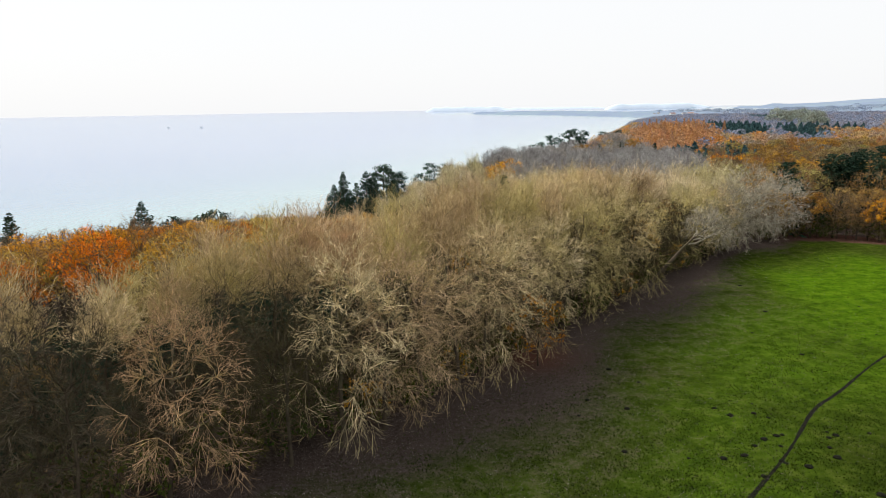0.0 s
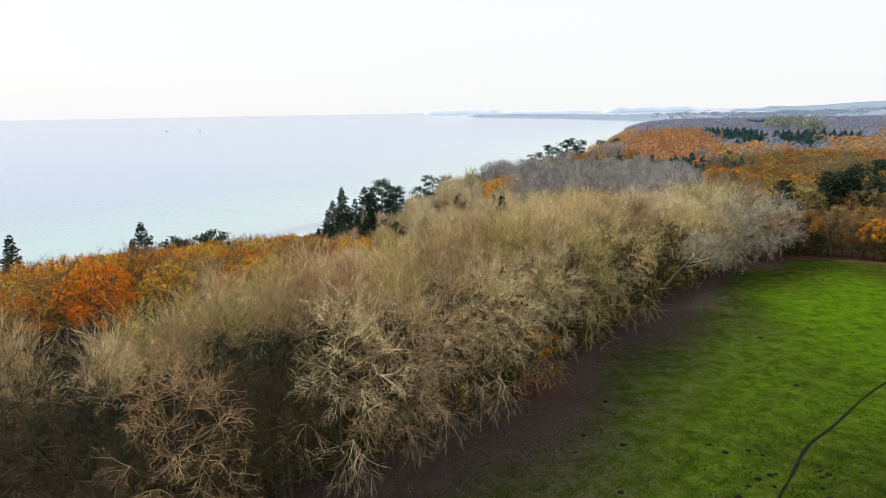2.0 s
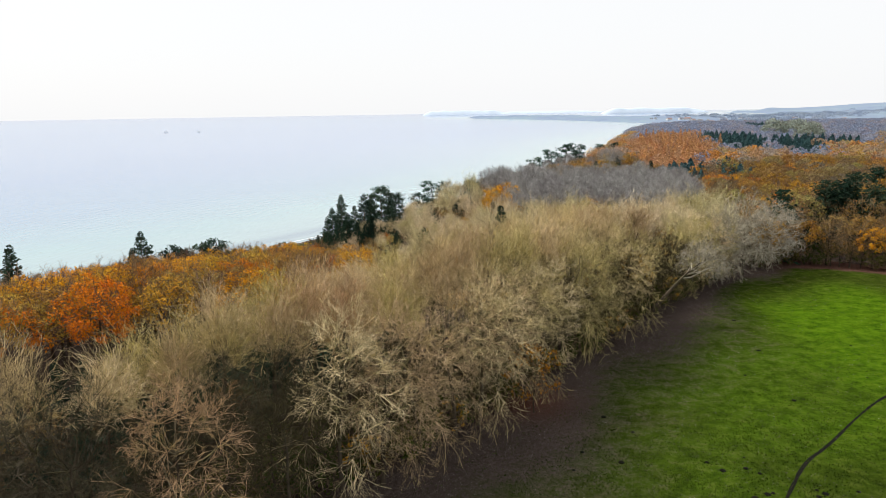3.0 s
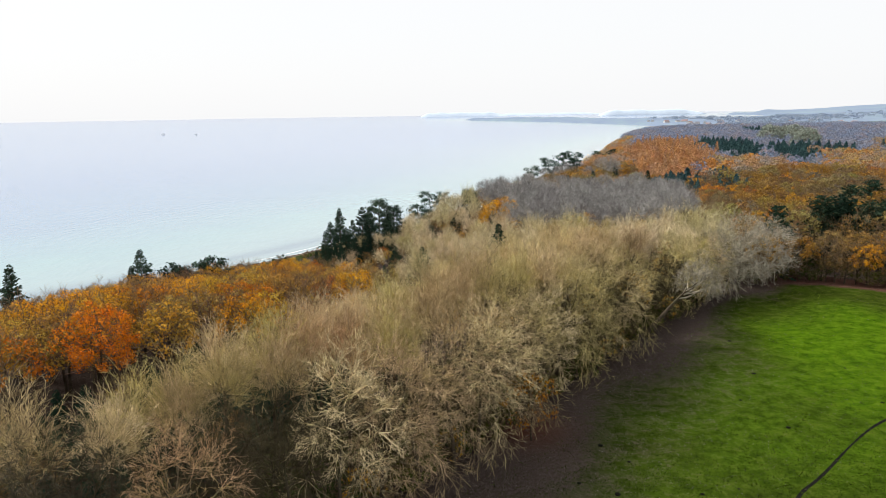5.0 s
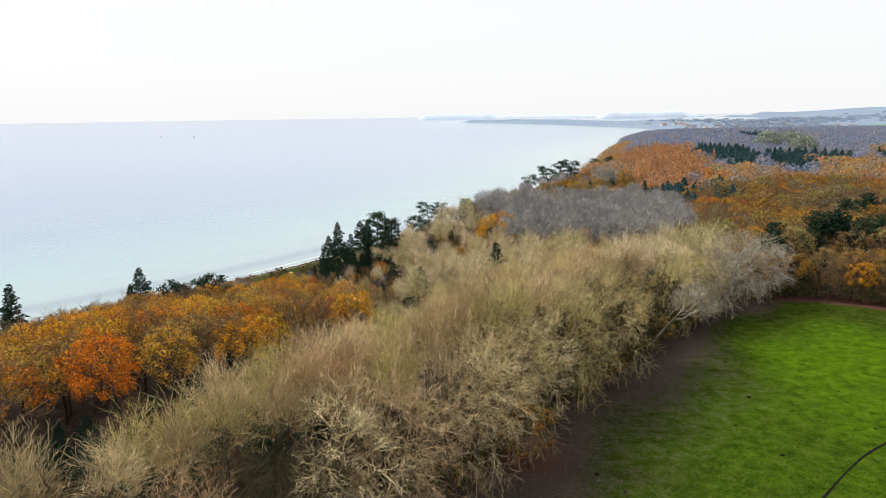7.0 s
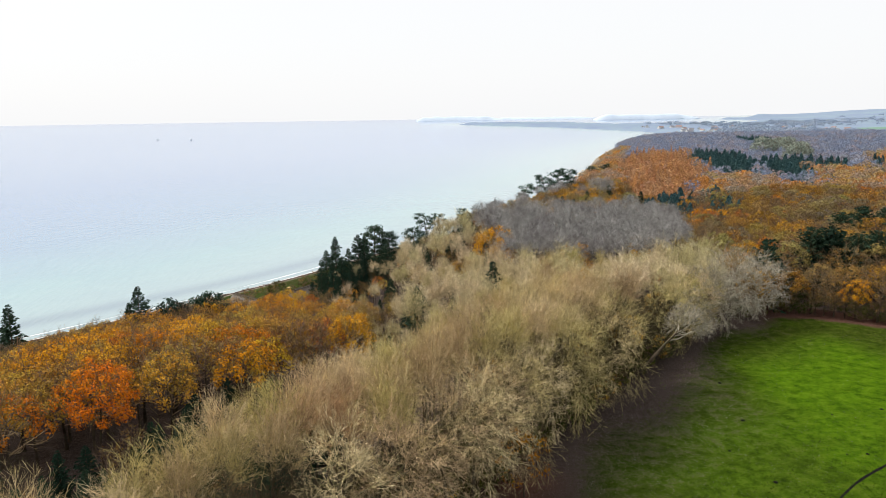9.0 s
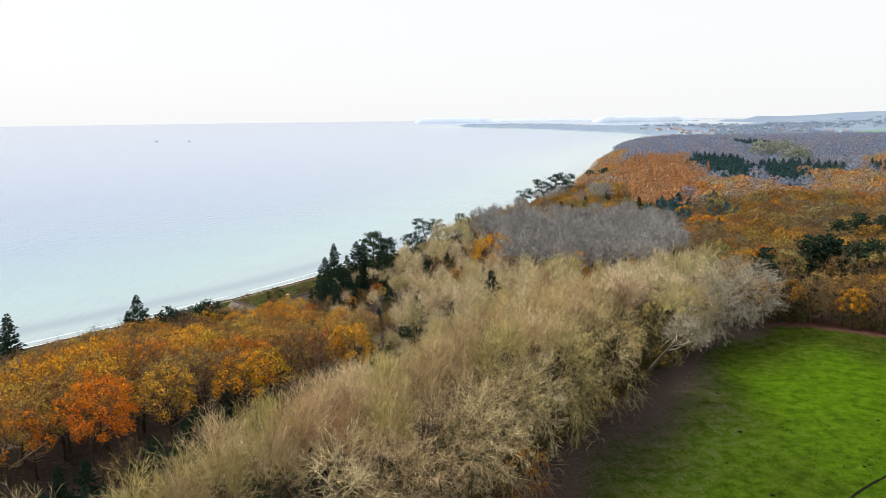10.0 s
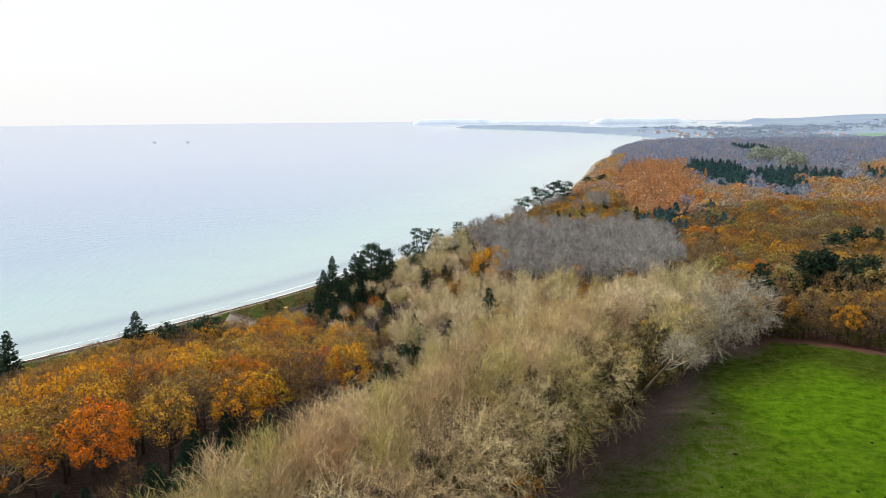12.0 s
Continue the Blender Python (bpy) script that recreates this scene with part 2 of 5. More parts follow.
def offshoots(rng, P, n, lo, hi, turn, length, lift, K=3, sag=0.0):
    """n side lines on each line of P, leaving it between lo and hi of its way. Returns (M*n, K, 3)."""
    M, Kp, _ = P.shape
    f = (rng.uniform(lo, hi, (M, n)) * 0.35 + 0.65 * (lo + (hi - lo) * (np.arange(n) + 0.5) / n)) * (Kp - 1)
    i = np.minimum(f.astype(int), Kp - 2)
    w = (f - i)[..., None]
    m = np.arange(M)[:, None]
    start = P[m, i] * (1 - w) + P[m, i + 1] * w
    tan = unit(P[m, i + 1] - P[m, i])
    side = unit(np.cross(tan, rng.normal(size=tan.shape)))
    a = radians(turn) * rng.uniform(0.6, 1.3, (M, n, 1))
    d = unit(tan * np.cos(a) + side * np.sin(a) + np.array([0, 0, lift]))
    L = (length if np.isscalar(length) else length[:, None]) * rng.uniform(0.65, 1.3, (M, n)) * (1.15 - 0.5 * (f / (Kp - 1)))
    start, d, L = start.reshape(-1, 3), d.reshape(-1, 3), L.reshape(-1)
    out = [start]
    for k in range(1, K):
        d = unit(d + rng.normal(size=d.shape) * 0.16 + np.array([0, 0, lift * 0.35 - sag]))
        out.append(out[-1] + d * (L / (K - 1))[:, None])
    return np.stack(out, 1), L


def trunk_of_tree(trunk, girth):
    """A tapering trunk with a flared foot in the soil."""
    r = girth * np.linspace(1, 0.3, len(trunk)) ** 1.1
    r[0] *= 1.4
    foot = trunk.copy()
    foot[0, 2] -= 1.2
    return tubes(foot[None], r[None], 8)


def dome(rng, n, low, radii, uneven=0.12):
    """n ways out of a crown's heart, evenly spread from low degrees up to the zenith, and how far the crown reaches along each."""
    s = math.sin(radians(low)) + (1 - math.sin(radians(low))) * (np.arange(n) + rng.uniform(0.15, 0.85, n)) / n
    az = np.arange(n) * 2.39996 + rng.normal(size=n) * 0.25
    c = np.sqrt(np.maximum(1 - s * s, 0))
    d = np.column_stack([c * np.cos(az), c * np.sin(az), s])
    r = rng.uniform(1 - uneven, 1 + uneven, n)
    return d, d * np.array(radii) * r[:, None]


def boughs(rng, trunk, ends, K=5, arch=0.22):
    """Curved limbs from the trunk out to each end."""
    top = trunk[-1, 2]
    flat = np.linalg.norm(ends[:, :2] - trunk[-1, :2], axis=1)
    z = np.clip(ends[:, 2] - flat * rng.uniform(0.45, 0.9, len(ends)), top * 0.28, top)
    start = np.column_stack([np.interp(z, trunk[:, 2], trunk[:, 0]), np.interp(z, trunk[:, 2], trunk[:, 1]), z])
    L = np.linalg.norm(ends - start, axis=1)
    u = np.linspace(0, 1, K)[None, :, None]
    P = start[:, None] * (1 - u) + ends[:, None] * u
    P = P + np.sin(np.pi * u) * (rng.normal(size=(len(ends), 1, 3)) * 0.07 + np.array([0, 0, -arch * 0.5])) * L[:, None, None]
    P[:, 1:-1] += rng.normal(size=(len(ends), K - 2, 3)) * 0.025 * L[:, None, None]
    return P, L


def ribbons(P, width, rng):
    """Thin tapering branches: flat strips along lines of K points, ending in a tip."""
    M, K, _ = P.shape
    side = unit(np.cross(P[:, -1] - P[:, 0], rng.normal(size=(M, 3))))[:, None]
    w = np.asarray(width)[:, None, None] * np.linspace(1, 0.35, K)[None, :, None] / 2
    V = np.stack([P - side * w, P + side * w], 2).reshape(-1, 3)
    i = (np.arange(M) * K * 2)[:, None] + np.arange(K - 1)[None] * 2
    i = i.reshape(-1, 1)
    return V, np.concatenate([i + [0, 1, 3], i + [0, 3, 2]])


def sprigs(rng, base, d, n, length, spread, lift, K=4, wave=0.13):
    """n lines fanning out of each base about the way d."""
    M = len(base)
    a = unit(d[:, None] + rng.normal(size=(M, n, 3)) * math.tan(radians(spread)) * 0.62)
    L = (length[:, None] * rng.uniform(0.6, 1.15, (M, n))).reshape(-1)
    a, p = a.reshape(-1, 3), np.repeat(base, n, 0)
    up = np.repeat(np.broadcast_to(lift, (M,)), n)
    out = [p]
    for k in range(1, K):
        a = unit(a + rng.normal(size=a.shape) * wave + np.column_stack([0 * up, 0 * up, up]))
        out.append(out[-1] + a * (L / (K - 1))[:, None])
    return np.stack(out, 1), L


def bare_parts(seed, H, n, R, low=-25, heart=0.60, upright=0.4, droop=0.0, reach=0.0, girth=0.3, width=0.022, sub=9, side=4, tip=5, fork=0.5, spread=34, limb=None, lean=(0, 0), uneven=0.14, wave=0.17):
    """A leafless tree: limbs out to the clumps of its crown, each clump a burst of boughs, branchlets and twigs. reach: how much farther it goes towards +x."""
    rng = np.random.default_rng(seed)
    k = 7
    up = np.linspace(0, 1, k)
    drift = np.cumsum(rng.normal(size=(k, 2)) * H * 0.010, 0) + up[:, None] ** 1.2 * np.array(lean)
    trunk = np.column_stack([drift - drift[0], up * H * heart * 1.05])
    Rz = (H * (1 - heart)) / 1.08
    d, r = dome(rng, n, low, (R, R, Rz), uneven)
    r[:, 0] += reach * R * np.maximum(d[:, 0], 0)
    below = np.maximum(-d[:, 2], 0)
    r[:, 2] *= 1 + 0.7 * below
    heart_at = np.array([trunk[-1, 0], trunk[-1, 1], H * heart])
    base = heart_at + r * fork
    limbs, L = boughs(rng, trunk, base)
    e = unit(d * np.array([1, 1, 0.8]) + np.array([0, 0, upright]) * (0.35 + np.maximum(d[:, 2:3], 0)))
    size = np.linalg.norm(r, axis=1) * (1 - fork) * 1.08 + 0.4
    lift = np.where(d[:, 2] > 0.35, 0.10 * upright, -droop * (0.4 - d[:, 2]))
    l2, L2 = sprigs(rng, base, e, sub, size, spread, lift, 5, wave)
    l3, L3 = offshoots(rng, l2, side, 0.2, 0.98, 42, L2 * 0.46, 0.10 * upright, 3, droop * 0.10)
    tw, L4 = offshoots(rng, l3, tip, 0.15, 1.0, 32, np.maximum(L3 * 0.62, 0.45), 0.12 * upright, 2)
    wood = tubes(limbs, (0.012 * L + 0.03)[:, None] * np.linspace(1, 0.4, limbs.shape[1])[None] * girth / 0.3, 4)
    crown = join(wood, ribbons(l2, width * 1.9 + 0 * L2, rng), ribbons(l3, width * 1.5 + 0 * L3, rng), blades(tw[:, 0], unit(tw[:, 1] - tw[:, 0]), L4, np.full(len(L4), width), rng))
    return trunk_of_tree(trunk, girth), (*crown, limb or LIMB, len(wood[1]))


def leafy_parts(seed, H, n, per, size, R=4.0, heart=0.58, low=-20, gap=0.0, thin=0.0, girth=0.22, ball=0.36, uneven=0.16):
    """A tree in leaf: a dome of leaf clumps on curved limbs. gap: share of clumps that stand bare; thin: share of leaves shed from the rest."""
    rng = np.random.default_rng(seed)
    k = 6
    trunk = np.column_stack([np.cumsum(rng.normal(size=(k, 2)) * H * 0.010, 0), np.linspace(0, H * heart * 1.1, k)])
    trunk[:, :2] -= trunk[0, :2]
    Rz = (H * (1 - heart)) / 1.22
    d, r = dome(rng, n, low, (R, R, Rz), uneven)
    c = np.array([trunk[-1, 0], trunk[-1, 1], H * heart]) + r * 0.82
    limbs, L = boughs(rng, trunk, c)
    rad = R * ball * rng.uniform(0.75, 1.2, n)
    clothed = rng.uniform(size=n) >= gap
    m = np.repeat(np.arange(n)[clothed], per)
    m = m[rng.uniform(size=len(m)) >= thin]
    way = unit(rng.normal(size=(len(m), 3)) + 0.75 * d[m] + np.array([0, 0, 0.35]))
    p = c[m] + way * (rad[m] * rng.uniform(0.45, 1.06, len(m)))[:, None] * np.array([1, 1, 0.85])
    leaves = sprays(p, size, rng, 0.25, out=way * 1.3)
    tw, L2 = sprigs(rng, c, unit(d + np.array([0, 0, 0.4])), 7, rad * np.where(clothed, 1.15, 1.7), 48, np.full(n, 0.05), 3)
    fine, L3 = offshoots(rng, tw, 4, 0.2, 1.0, 35, L2 * 0.6, 0.08, 2)
    wood = join(tubes(limbs, (0.013 * L + 0.02)[:, None] * np.linspace(1, 0.4, limbs.shape[1])[None], 3), ribbons(tw, np.full(len(L2), 0.06), rng),
                blades(fine[:, 0], unit(fine[:, 1] - fine[:, 0]), L3, np.full(len(L3), 0.045), rng))
    return trunk_of_tree(trunk, girth), wood, leaves


def spruce_parts(seed, H, radius, arms, per, size, low=0.04, ragged=0.3, full=0.85):
    """A spruce: drooping arms below, rising ones above, hung with short needle sprays; no two arms alike."""
    rng = np.random.default_rng(seed)
    trunk = np.array([[0, 0, -1.0], [0, 0, H * 0.5], [0, 0, H]])
    wood = tubes(trunk[None], np.array([[H * 0.014, H * 0.009, 0.02]]), 6)
    u = np.sort(1 - (1 - rng.uniform(0, 1, arms) ** 0.9) ** 1.0)
    az = np.arange(arms) * 2.39996 + rng.normal(size=arms) * 0.4
    swell_out = 1 + 0.22 * np.sin(u * 23 + seed) * np.cos(az * 2 + seed)
    L = radius * (1 - u) ** full * rng.uniform(1 - ragged, 1 + ragged, arms) * swell_out + 0.18
    base = np.column_stack([0 * u, 0 * u, H * (low + (0.985 - low) * u)])
    K = 4
    s = np.linspace(0, 1, K)[None, :, None]
    out = np.column_stack([np.cos(az), np.sin(az), 0 * az])
    dip = (-0.42 * (1 - u) + 0.45 * u) * L
    line = base[:, None] + out[:, None] * L[:, None, None] * s + np.array([0, 0, 1.0]) * (dip[:, None, None] * s ** 1.3 + 0.14 * L[:, None, None] * s ** 3)
    arm = tubes(line[:, ::3], np.column_stack([0.011 * L + 0.012, 0 * L + 0.008]), 3)
    t = rng.uniform(0.10, 1.0, (arms, per)) ** 0.8 * (K - 1)
    i = np.minimum(t.astype(int), K - 2)
    w = (t - i)[..., None]
    a = np.arange(arms)[:, None]
    p = (line[a, i] * (1 - w) + line[a, i + 1] * w).reshape(-1, 3)
    o = np.repeat(out, per, 0)
    flank = np.column_stack([-o[:, 1], o[:, 0], 0 * o[:, 0]]) * rng.choice([-1, 1], (arms * per, 1))
    dd = unit(o * 0.7 + flank * rng.uniform(0.1, 1.1, (arms * per, 1)) + np.array([0, 0, -0.35]) + rng.normal(size=o.shape) * 0.2)
    ll = np.maximum(size * rng.uniform(0.6, 1.3, arms * per) * np.repeat(np.clip(L / radius + 0.3, 0.35, 1), per), 0.14)
    return wood, join(arm, blades(p, dd, ll * 1.6, ll * 0.8, rng))


def pine_parts(seed, H, spread, pads, per, size, low=0.45, lean=(0, 0), flat=0.35, pad=0.36):
    """A pine: a bent trunk and limbs, each ending in a flat pad of needles."""
    rng = np.random.default_rng(seed)
    k = 7
    up = np.linspace(0, 1, k)
    trunk = np.column_stack([np.cumsum(rng.normal(size=(k, 2)) * H * 0.018, 0) + up[:, None] ** 1.5 * np.array(lean), up * H * 0.95])
    trunk[:, :2] -= trunk[0, :2]
    u = (np.arange(pads) + rng.uniform(0.2, 0.8, pads)) / pads
    az = np.arange(pads) * 2.39996 + rng.normal(size=pads) * 0.4
    z = H * (low + (1 - low) * u)
    far = spread * np.sqrt(np.maximum(1 - (u * 0.95) ** 2.2, 0.02)) * rng.uniform(0.45, 1.0, pads)
    c = np.column_stack([np.interp(z, trunk[:, 2], trunk[:, 0]) + far * np.cos(az), np.interp(z, trunk[:, 2], trunk[:, 1]) + far * np.sin(az), z])
    limbs, L = boughs(rng, trunk, c, 4, 0.1)
    m = np.repeat(np.arange(pads), per)
    rad = spread * pad * rng.uniform(0.75, 1.25, pads)
    way = unit(rng.normal(size=(len(m), 3)) + np.array([0, 0, 0.3]))
    p = c[m] + way * (rad[m] * rng.uniform(0.3, 1.05, len(m)))[:, None] * np.array([1, 1, flat])
    return trunk_of_tree(trunk, 0.022 * H), tubes(limbs, (0.014 * L + 0.02)[:, None] * np.linspace(1, 0.4, 4)[None], 4), sprays(p, size, rng, 0.5, out=way)


def tree(name, pieces, label, category, group):
    """A tree at the origin: an Empty that carries its parts."""
    ob = new(name)
    ob.empty_display_size = 0.5
    for piece, data, mat in pieces:
        made = part(piece, data, mat, ob)
        if piece != "trunk":
            tagged(made, kind="stuff")
    return tagged(ob, label, category, group)


used = set()


def plant(proto, x, y, z, size=1.0, turn=0.0, tilt=(0, 0)):
    """Set a tree: the pattern itself the first time, then copies of it."""
    m = pose(x, y, z, tilt[0], tilt[1], turn) @ Matrix.Scale(size, 4)
    if proto.name in used:
        return copy_thing(proto, m @ Matrix.Diagonal((*(1 / s for s in proto.scale), 1)))
    used.add(proto.name)
    proto.matrix_basis = m
    return proto


# ---- the lie of the land ----
SEA = -9.0
SHORE = [(-4800, -4300), (-2000, -1750), (-600, -330), (-250, 45), (-150, 145), (-115, 183), (-98, 203), (-72, 234), (-52, 261), (-28, 300),
         (12, 358), (40, 408), (72, 480), (104, 560), (135, 650), (185, 820), (235, 1000), (300, 1150), (440, 1450), (600, 1800),
         (618, 1900), (602, 2089), (533, 2303), (398, 2644), (205, 2932), (93, 3142), (175, 3259), (356, 3239), (581, 3049), (660, 2761), (723, 2662), (931, 2639),
         (1067, 2506), (1278, 2790), (1430, 3100), (1334, 3396), (1500, 3420), (2000, 4400)]
def rounded(line, times=2):
    """A line with its corners cut."""
    for _ in range(times):
        line = [line[0]] + [(a[0] * u + c[0] * (1 - u), a[1] * u + c[1] * (1 - u)) for a, c in zip(line[:-1], line[1:]) for u in (0.75, 0.25)] + [line[-1]]
    return line


COAST = rounded(SHORE[3:20])
SHORE = SHORE[:3] + COAST + SHORE[20:]


def inland(x, y):
    """Metres from the waterline, minus out at sea."""
    x, y = np.asarray(x, float), np.asarray(y, float)
    best, sign = np.full(x.shape, 1e18), np.ones(x.shape)
    for (ax, ay), (bx, by) in zip(SHORE[:-1], SHORE[1:]):
        dx, dy = bx - ax, by - ay
        k = np.clip(((x - ax) * dx + (y - ay) * dy) / (dx * dx + dy * dy), 0, 1)
        ox, oy = x - ax - k * dx, y - ay - k * dy
        d = ox * ox + oy * oy
        nearer = d < best
        best = np.where(nearer, d, best)
        sign = np.where(nearer, np.where(dx * oy - dy * ox < 0, 1.0, -1.0), sign)
    return np.sqrt(best) * sign


def smooth(a, b, v):
    t = np.clip((v - a) / (b - a), 0, 1)
    return t * t * (3 - 2 * t)


def swell(x, y):
    """How far the distance lies up towards the horizon: all that is kilometres off is drawn in to lie inside the scene's reach."""
    d = np.hypot(x, y)
    return 54 * (1 - d / (d + 8150 * np.clip((d - 1200) / 3650, 0, None) ** 2.5 + 1e-9))


def ground_z(x, y):
    x, y = np.asarray(x, float), np.asarray(y, float)
    s = inland(x, y)
    wide = 80 - 40 * smooth(210, 330, y)
    z = SEA - 3 + 3 * smooth(-25, 0, s) + 1.2 * smooth(0, 7, s) + 7.8 * smooth(10, wide, s)
    z = z + 4.5 * smooth(230, 520, y) * smooth(20, 90, s) - 9.5 * smooth(1000, 1600, y) * smooth(15, 120, s)
    far = np.hypot(x, y)
    z = z + swell(x, y) + 24 * smooth(1900, 4000, far) * smooth(0.40, 0.52, x / np.maximum(far, 1)) * smooth(50, 700, s)
    z = z + (np.sin(x * 0.09 + 1.3) * np.sin(y * 0.075) * 0.25) * smooth(20, 60, s)
    return z


def gz(x, y):
    return float(ground_z(x, y))


EDGE = [(-75, 2), (-58, 22), (-44, 37), (-32, 47.5), (-21, 57), (-12.5, 64.5), (-4.5, 72.5), (3, 81), (9.5, 89), (17, 99), (27, 112), (38, 125.5), (48, 137), (57, 148), (65, 156.5), (74, 163.5),
        (85, 169), (95, 166.5), (104, 160), (118, 148), (135, 128), (150, 95), (165, 40), (180, -60), (60, -160), (-120, -120), (-130, -60)]
EDGE_A, EDGE_B = np.array(EDGE, float), np.array(EDGE[1:] + EDGE[:1], float)


def in_poly(poly, x, y):
    x, y = np.asarray(x, float), np.asarray(y, float)
    inside = np.zeros(x.shape, bool)
    for (x1, y1), (x2, y2) in zip(poly, poly[1:] + poly[:1]):
        cross = ((y1 > y) != (y2 > y)) & (x < (x2 - x1) * (y - y1) / (y2 - y1 + 1e-12) + x1)
        inside ^= cross
    return inside


def field_depth(x, y):
    """Metres into the meadow from the edge of the wood, minus inside the wood."""
    p = np.stack([np.asarray(x, float), np.asarray(y, float)], -1)[..., None, :]
    ab = EDGE_B - EDGE_A
    t = np.clip(((p - EDGE_A) * ab).sum(-1) / (ab ** 2).sum(-1), 0, 1)
    d = np.sqrt((((p - (EDGE_A + t[..., None] * ab)) ** 2).sum(-1)).min(-1))
    return np.where(in_poly(EDGE, x, y), d, -d)


# ground: one sheet to the horizon, close-meshed round the meadow
def steps(*runs):
    out = []
    for a, b, n in runs:
        out += list(np.linspace(a, b, n, endpoint=False))
    return np.array(out + [runs[-1][1]])


def sheet(xs, ys):
    X, Y = np.meshgrid(xs, ys)
    idx = np.arange(X.size).reshape(X.shape)
    a, b, c, d = idx[:-1, :-1].ravel(), idx[:-1, 1:].ravel(), idx[1:, 1:].ravel(), idx[1:, :-1].ravel()
    return X.ravel(), Y.ravel(), np.concatenate([np.stack([a, b, c], -1), np.stack([a, c, d], -1)])


def ground_material():
    m, nt, b = material("ground_cover", 1.0, 0.0)
    at = nt.nodes.new("ShaderNodeAttribute")
    at.attribute_name = "cover"
    sep = nt.nodes.new("ShaderNodeSeparateColor")
    nt.links.new(at.outputs["Color"], sep.inputs[0])
    big = noise_node(nt, 0.06, 4.0)
    mid = noise_node(nt, 0.45, 5.0, 0.65)
    small = noise_node(nt, 2.2, 8.0, 0.85)
    tiny = noise_node(nt, 9.0, 3.0, 0.7)
    # grass: bright and dull green with straw-coloured patches, mixed by noise and the mask's alpha
    g = ramp_node(nt, [(0.36, (0.018, 0.042, 0.003)), (0.46, (0.042, 0.088, 0.004)), (0.54, (0.063, 0.122, 0.005)), (0.64, (0.100, 0.150, 0.011))])
    nt.links.new(mix_node(nt, 0.45, mid.outputs[0], small.outputs[0]), g.inputs[0])
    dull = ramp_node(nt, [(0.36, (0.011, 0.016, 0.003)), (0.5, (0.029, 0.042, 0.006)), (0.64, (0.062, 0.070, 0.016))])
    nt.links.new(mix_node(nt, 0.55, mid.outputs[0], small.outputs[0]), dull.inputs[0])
    tone_sum = nt.nodes.new("ShaderNodeMath")
    tone_sum.operation = "MULTIPLY_ADD"
    nt.links.new(big.outputs[0], tone_sum.inputs[0])
    tone_sum.inputs[1].default_value = 0.9
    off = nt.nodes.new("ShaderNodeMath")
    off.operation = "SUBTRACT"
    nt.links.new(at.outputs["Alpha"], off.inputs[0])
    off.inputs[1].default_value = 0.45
    nt.links.new(off.outputs[0], tone_sum.inputs[2])
    grass = mix_node(nt, range_node(nt, tone_sum.outputs[0], 0.1, 0.85), dull.outputs[0], g.outputs[0])
    l = ramp_node(nt, [(0.36, (0.012, 0.009, 0.007)), (0.5, (0.050, 0.038, 0.032)), (0.6, (0.105, 0.082, 0.072)), (0.72, (0.24, 0.195, 0.18))])
    nt.links.new(mix_node(nt, 0.55, small.outputs[0], tiny.outputs[0]), l.inputs[0])
    rust = mix_node(nt, sep.outputs[2], l.outputs[0], mix_node(nt, 0.6, l.outputs[0], (0.17, 0.05, 0.022)))
    # leaf litter breaks up towards the open meadow
    add = nt.nodes.new("ShaderNodeMath")
    add.operation = "MULTIPLY_ADD"
    nt.links.new(mix_node(nt, 0.45, mid.outputs[0], small.outputs[0]), add.inputs[0])
    add.inputs[1].default_value = 1.5
    sub = nt.nodes.new("ShaderNodeMath")
    sub.operation = "SUBTRACT"
    nt.links.new(sep.outputs[0], sub.inputs[0])
    sub.inputs[1].default_value = 0.75
    nt.links.new(sub.outputs[0], add.inputs[2])
    cover = mix_node(nt, range_node(nt, add.outputs[0], 0.35, 0.75), grass, rust)
    sand = mix_node(nt, range_node(nt, mid.outputs[0], 0.35, 0.65), (0.20, 0.165, 0.125), (0.28, 0.24, 0.19))
    nt.links.new(mix_node(nt, sep.outputs[1], cover, sand), b.inputs["Base Color"])
    bump_node(nt, mix_node(nt, 0.5, small.outputs[0], tiny.outputs[0]), 1.0, 0.25, b)
    return m


def hazed_land_material():
    m, nt, b = material("hazed_distant_land", 1.0, 0.0)
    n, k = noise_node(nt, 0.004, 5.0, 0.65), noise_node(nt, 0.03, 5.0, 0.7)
    # blue-grey air haze painted into the land's own tones
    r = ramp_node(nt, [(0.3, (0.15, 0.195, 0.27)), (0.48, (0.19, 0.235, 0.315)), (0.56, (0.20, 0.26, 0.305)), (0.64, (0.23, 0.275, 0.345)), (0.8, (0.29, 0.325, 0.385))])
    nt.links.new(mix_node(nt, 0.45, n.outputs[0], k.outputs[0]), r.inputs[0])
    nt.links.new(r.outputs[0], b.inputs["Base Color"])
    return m


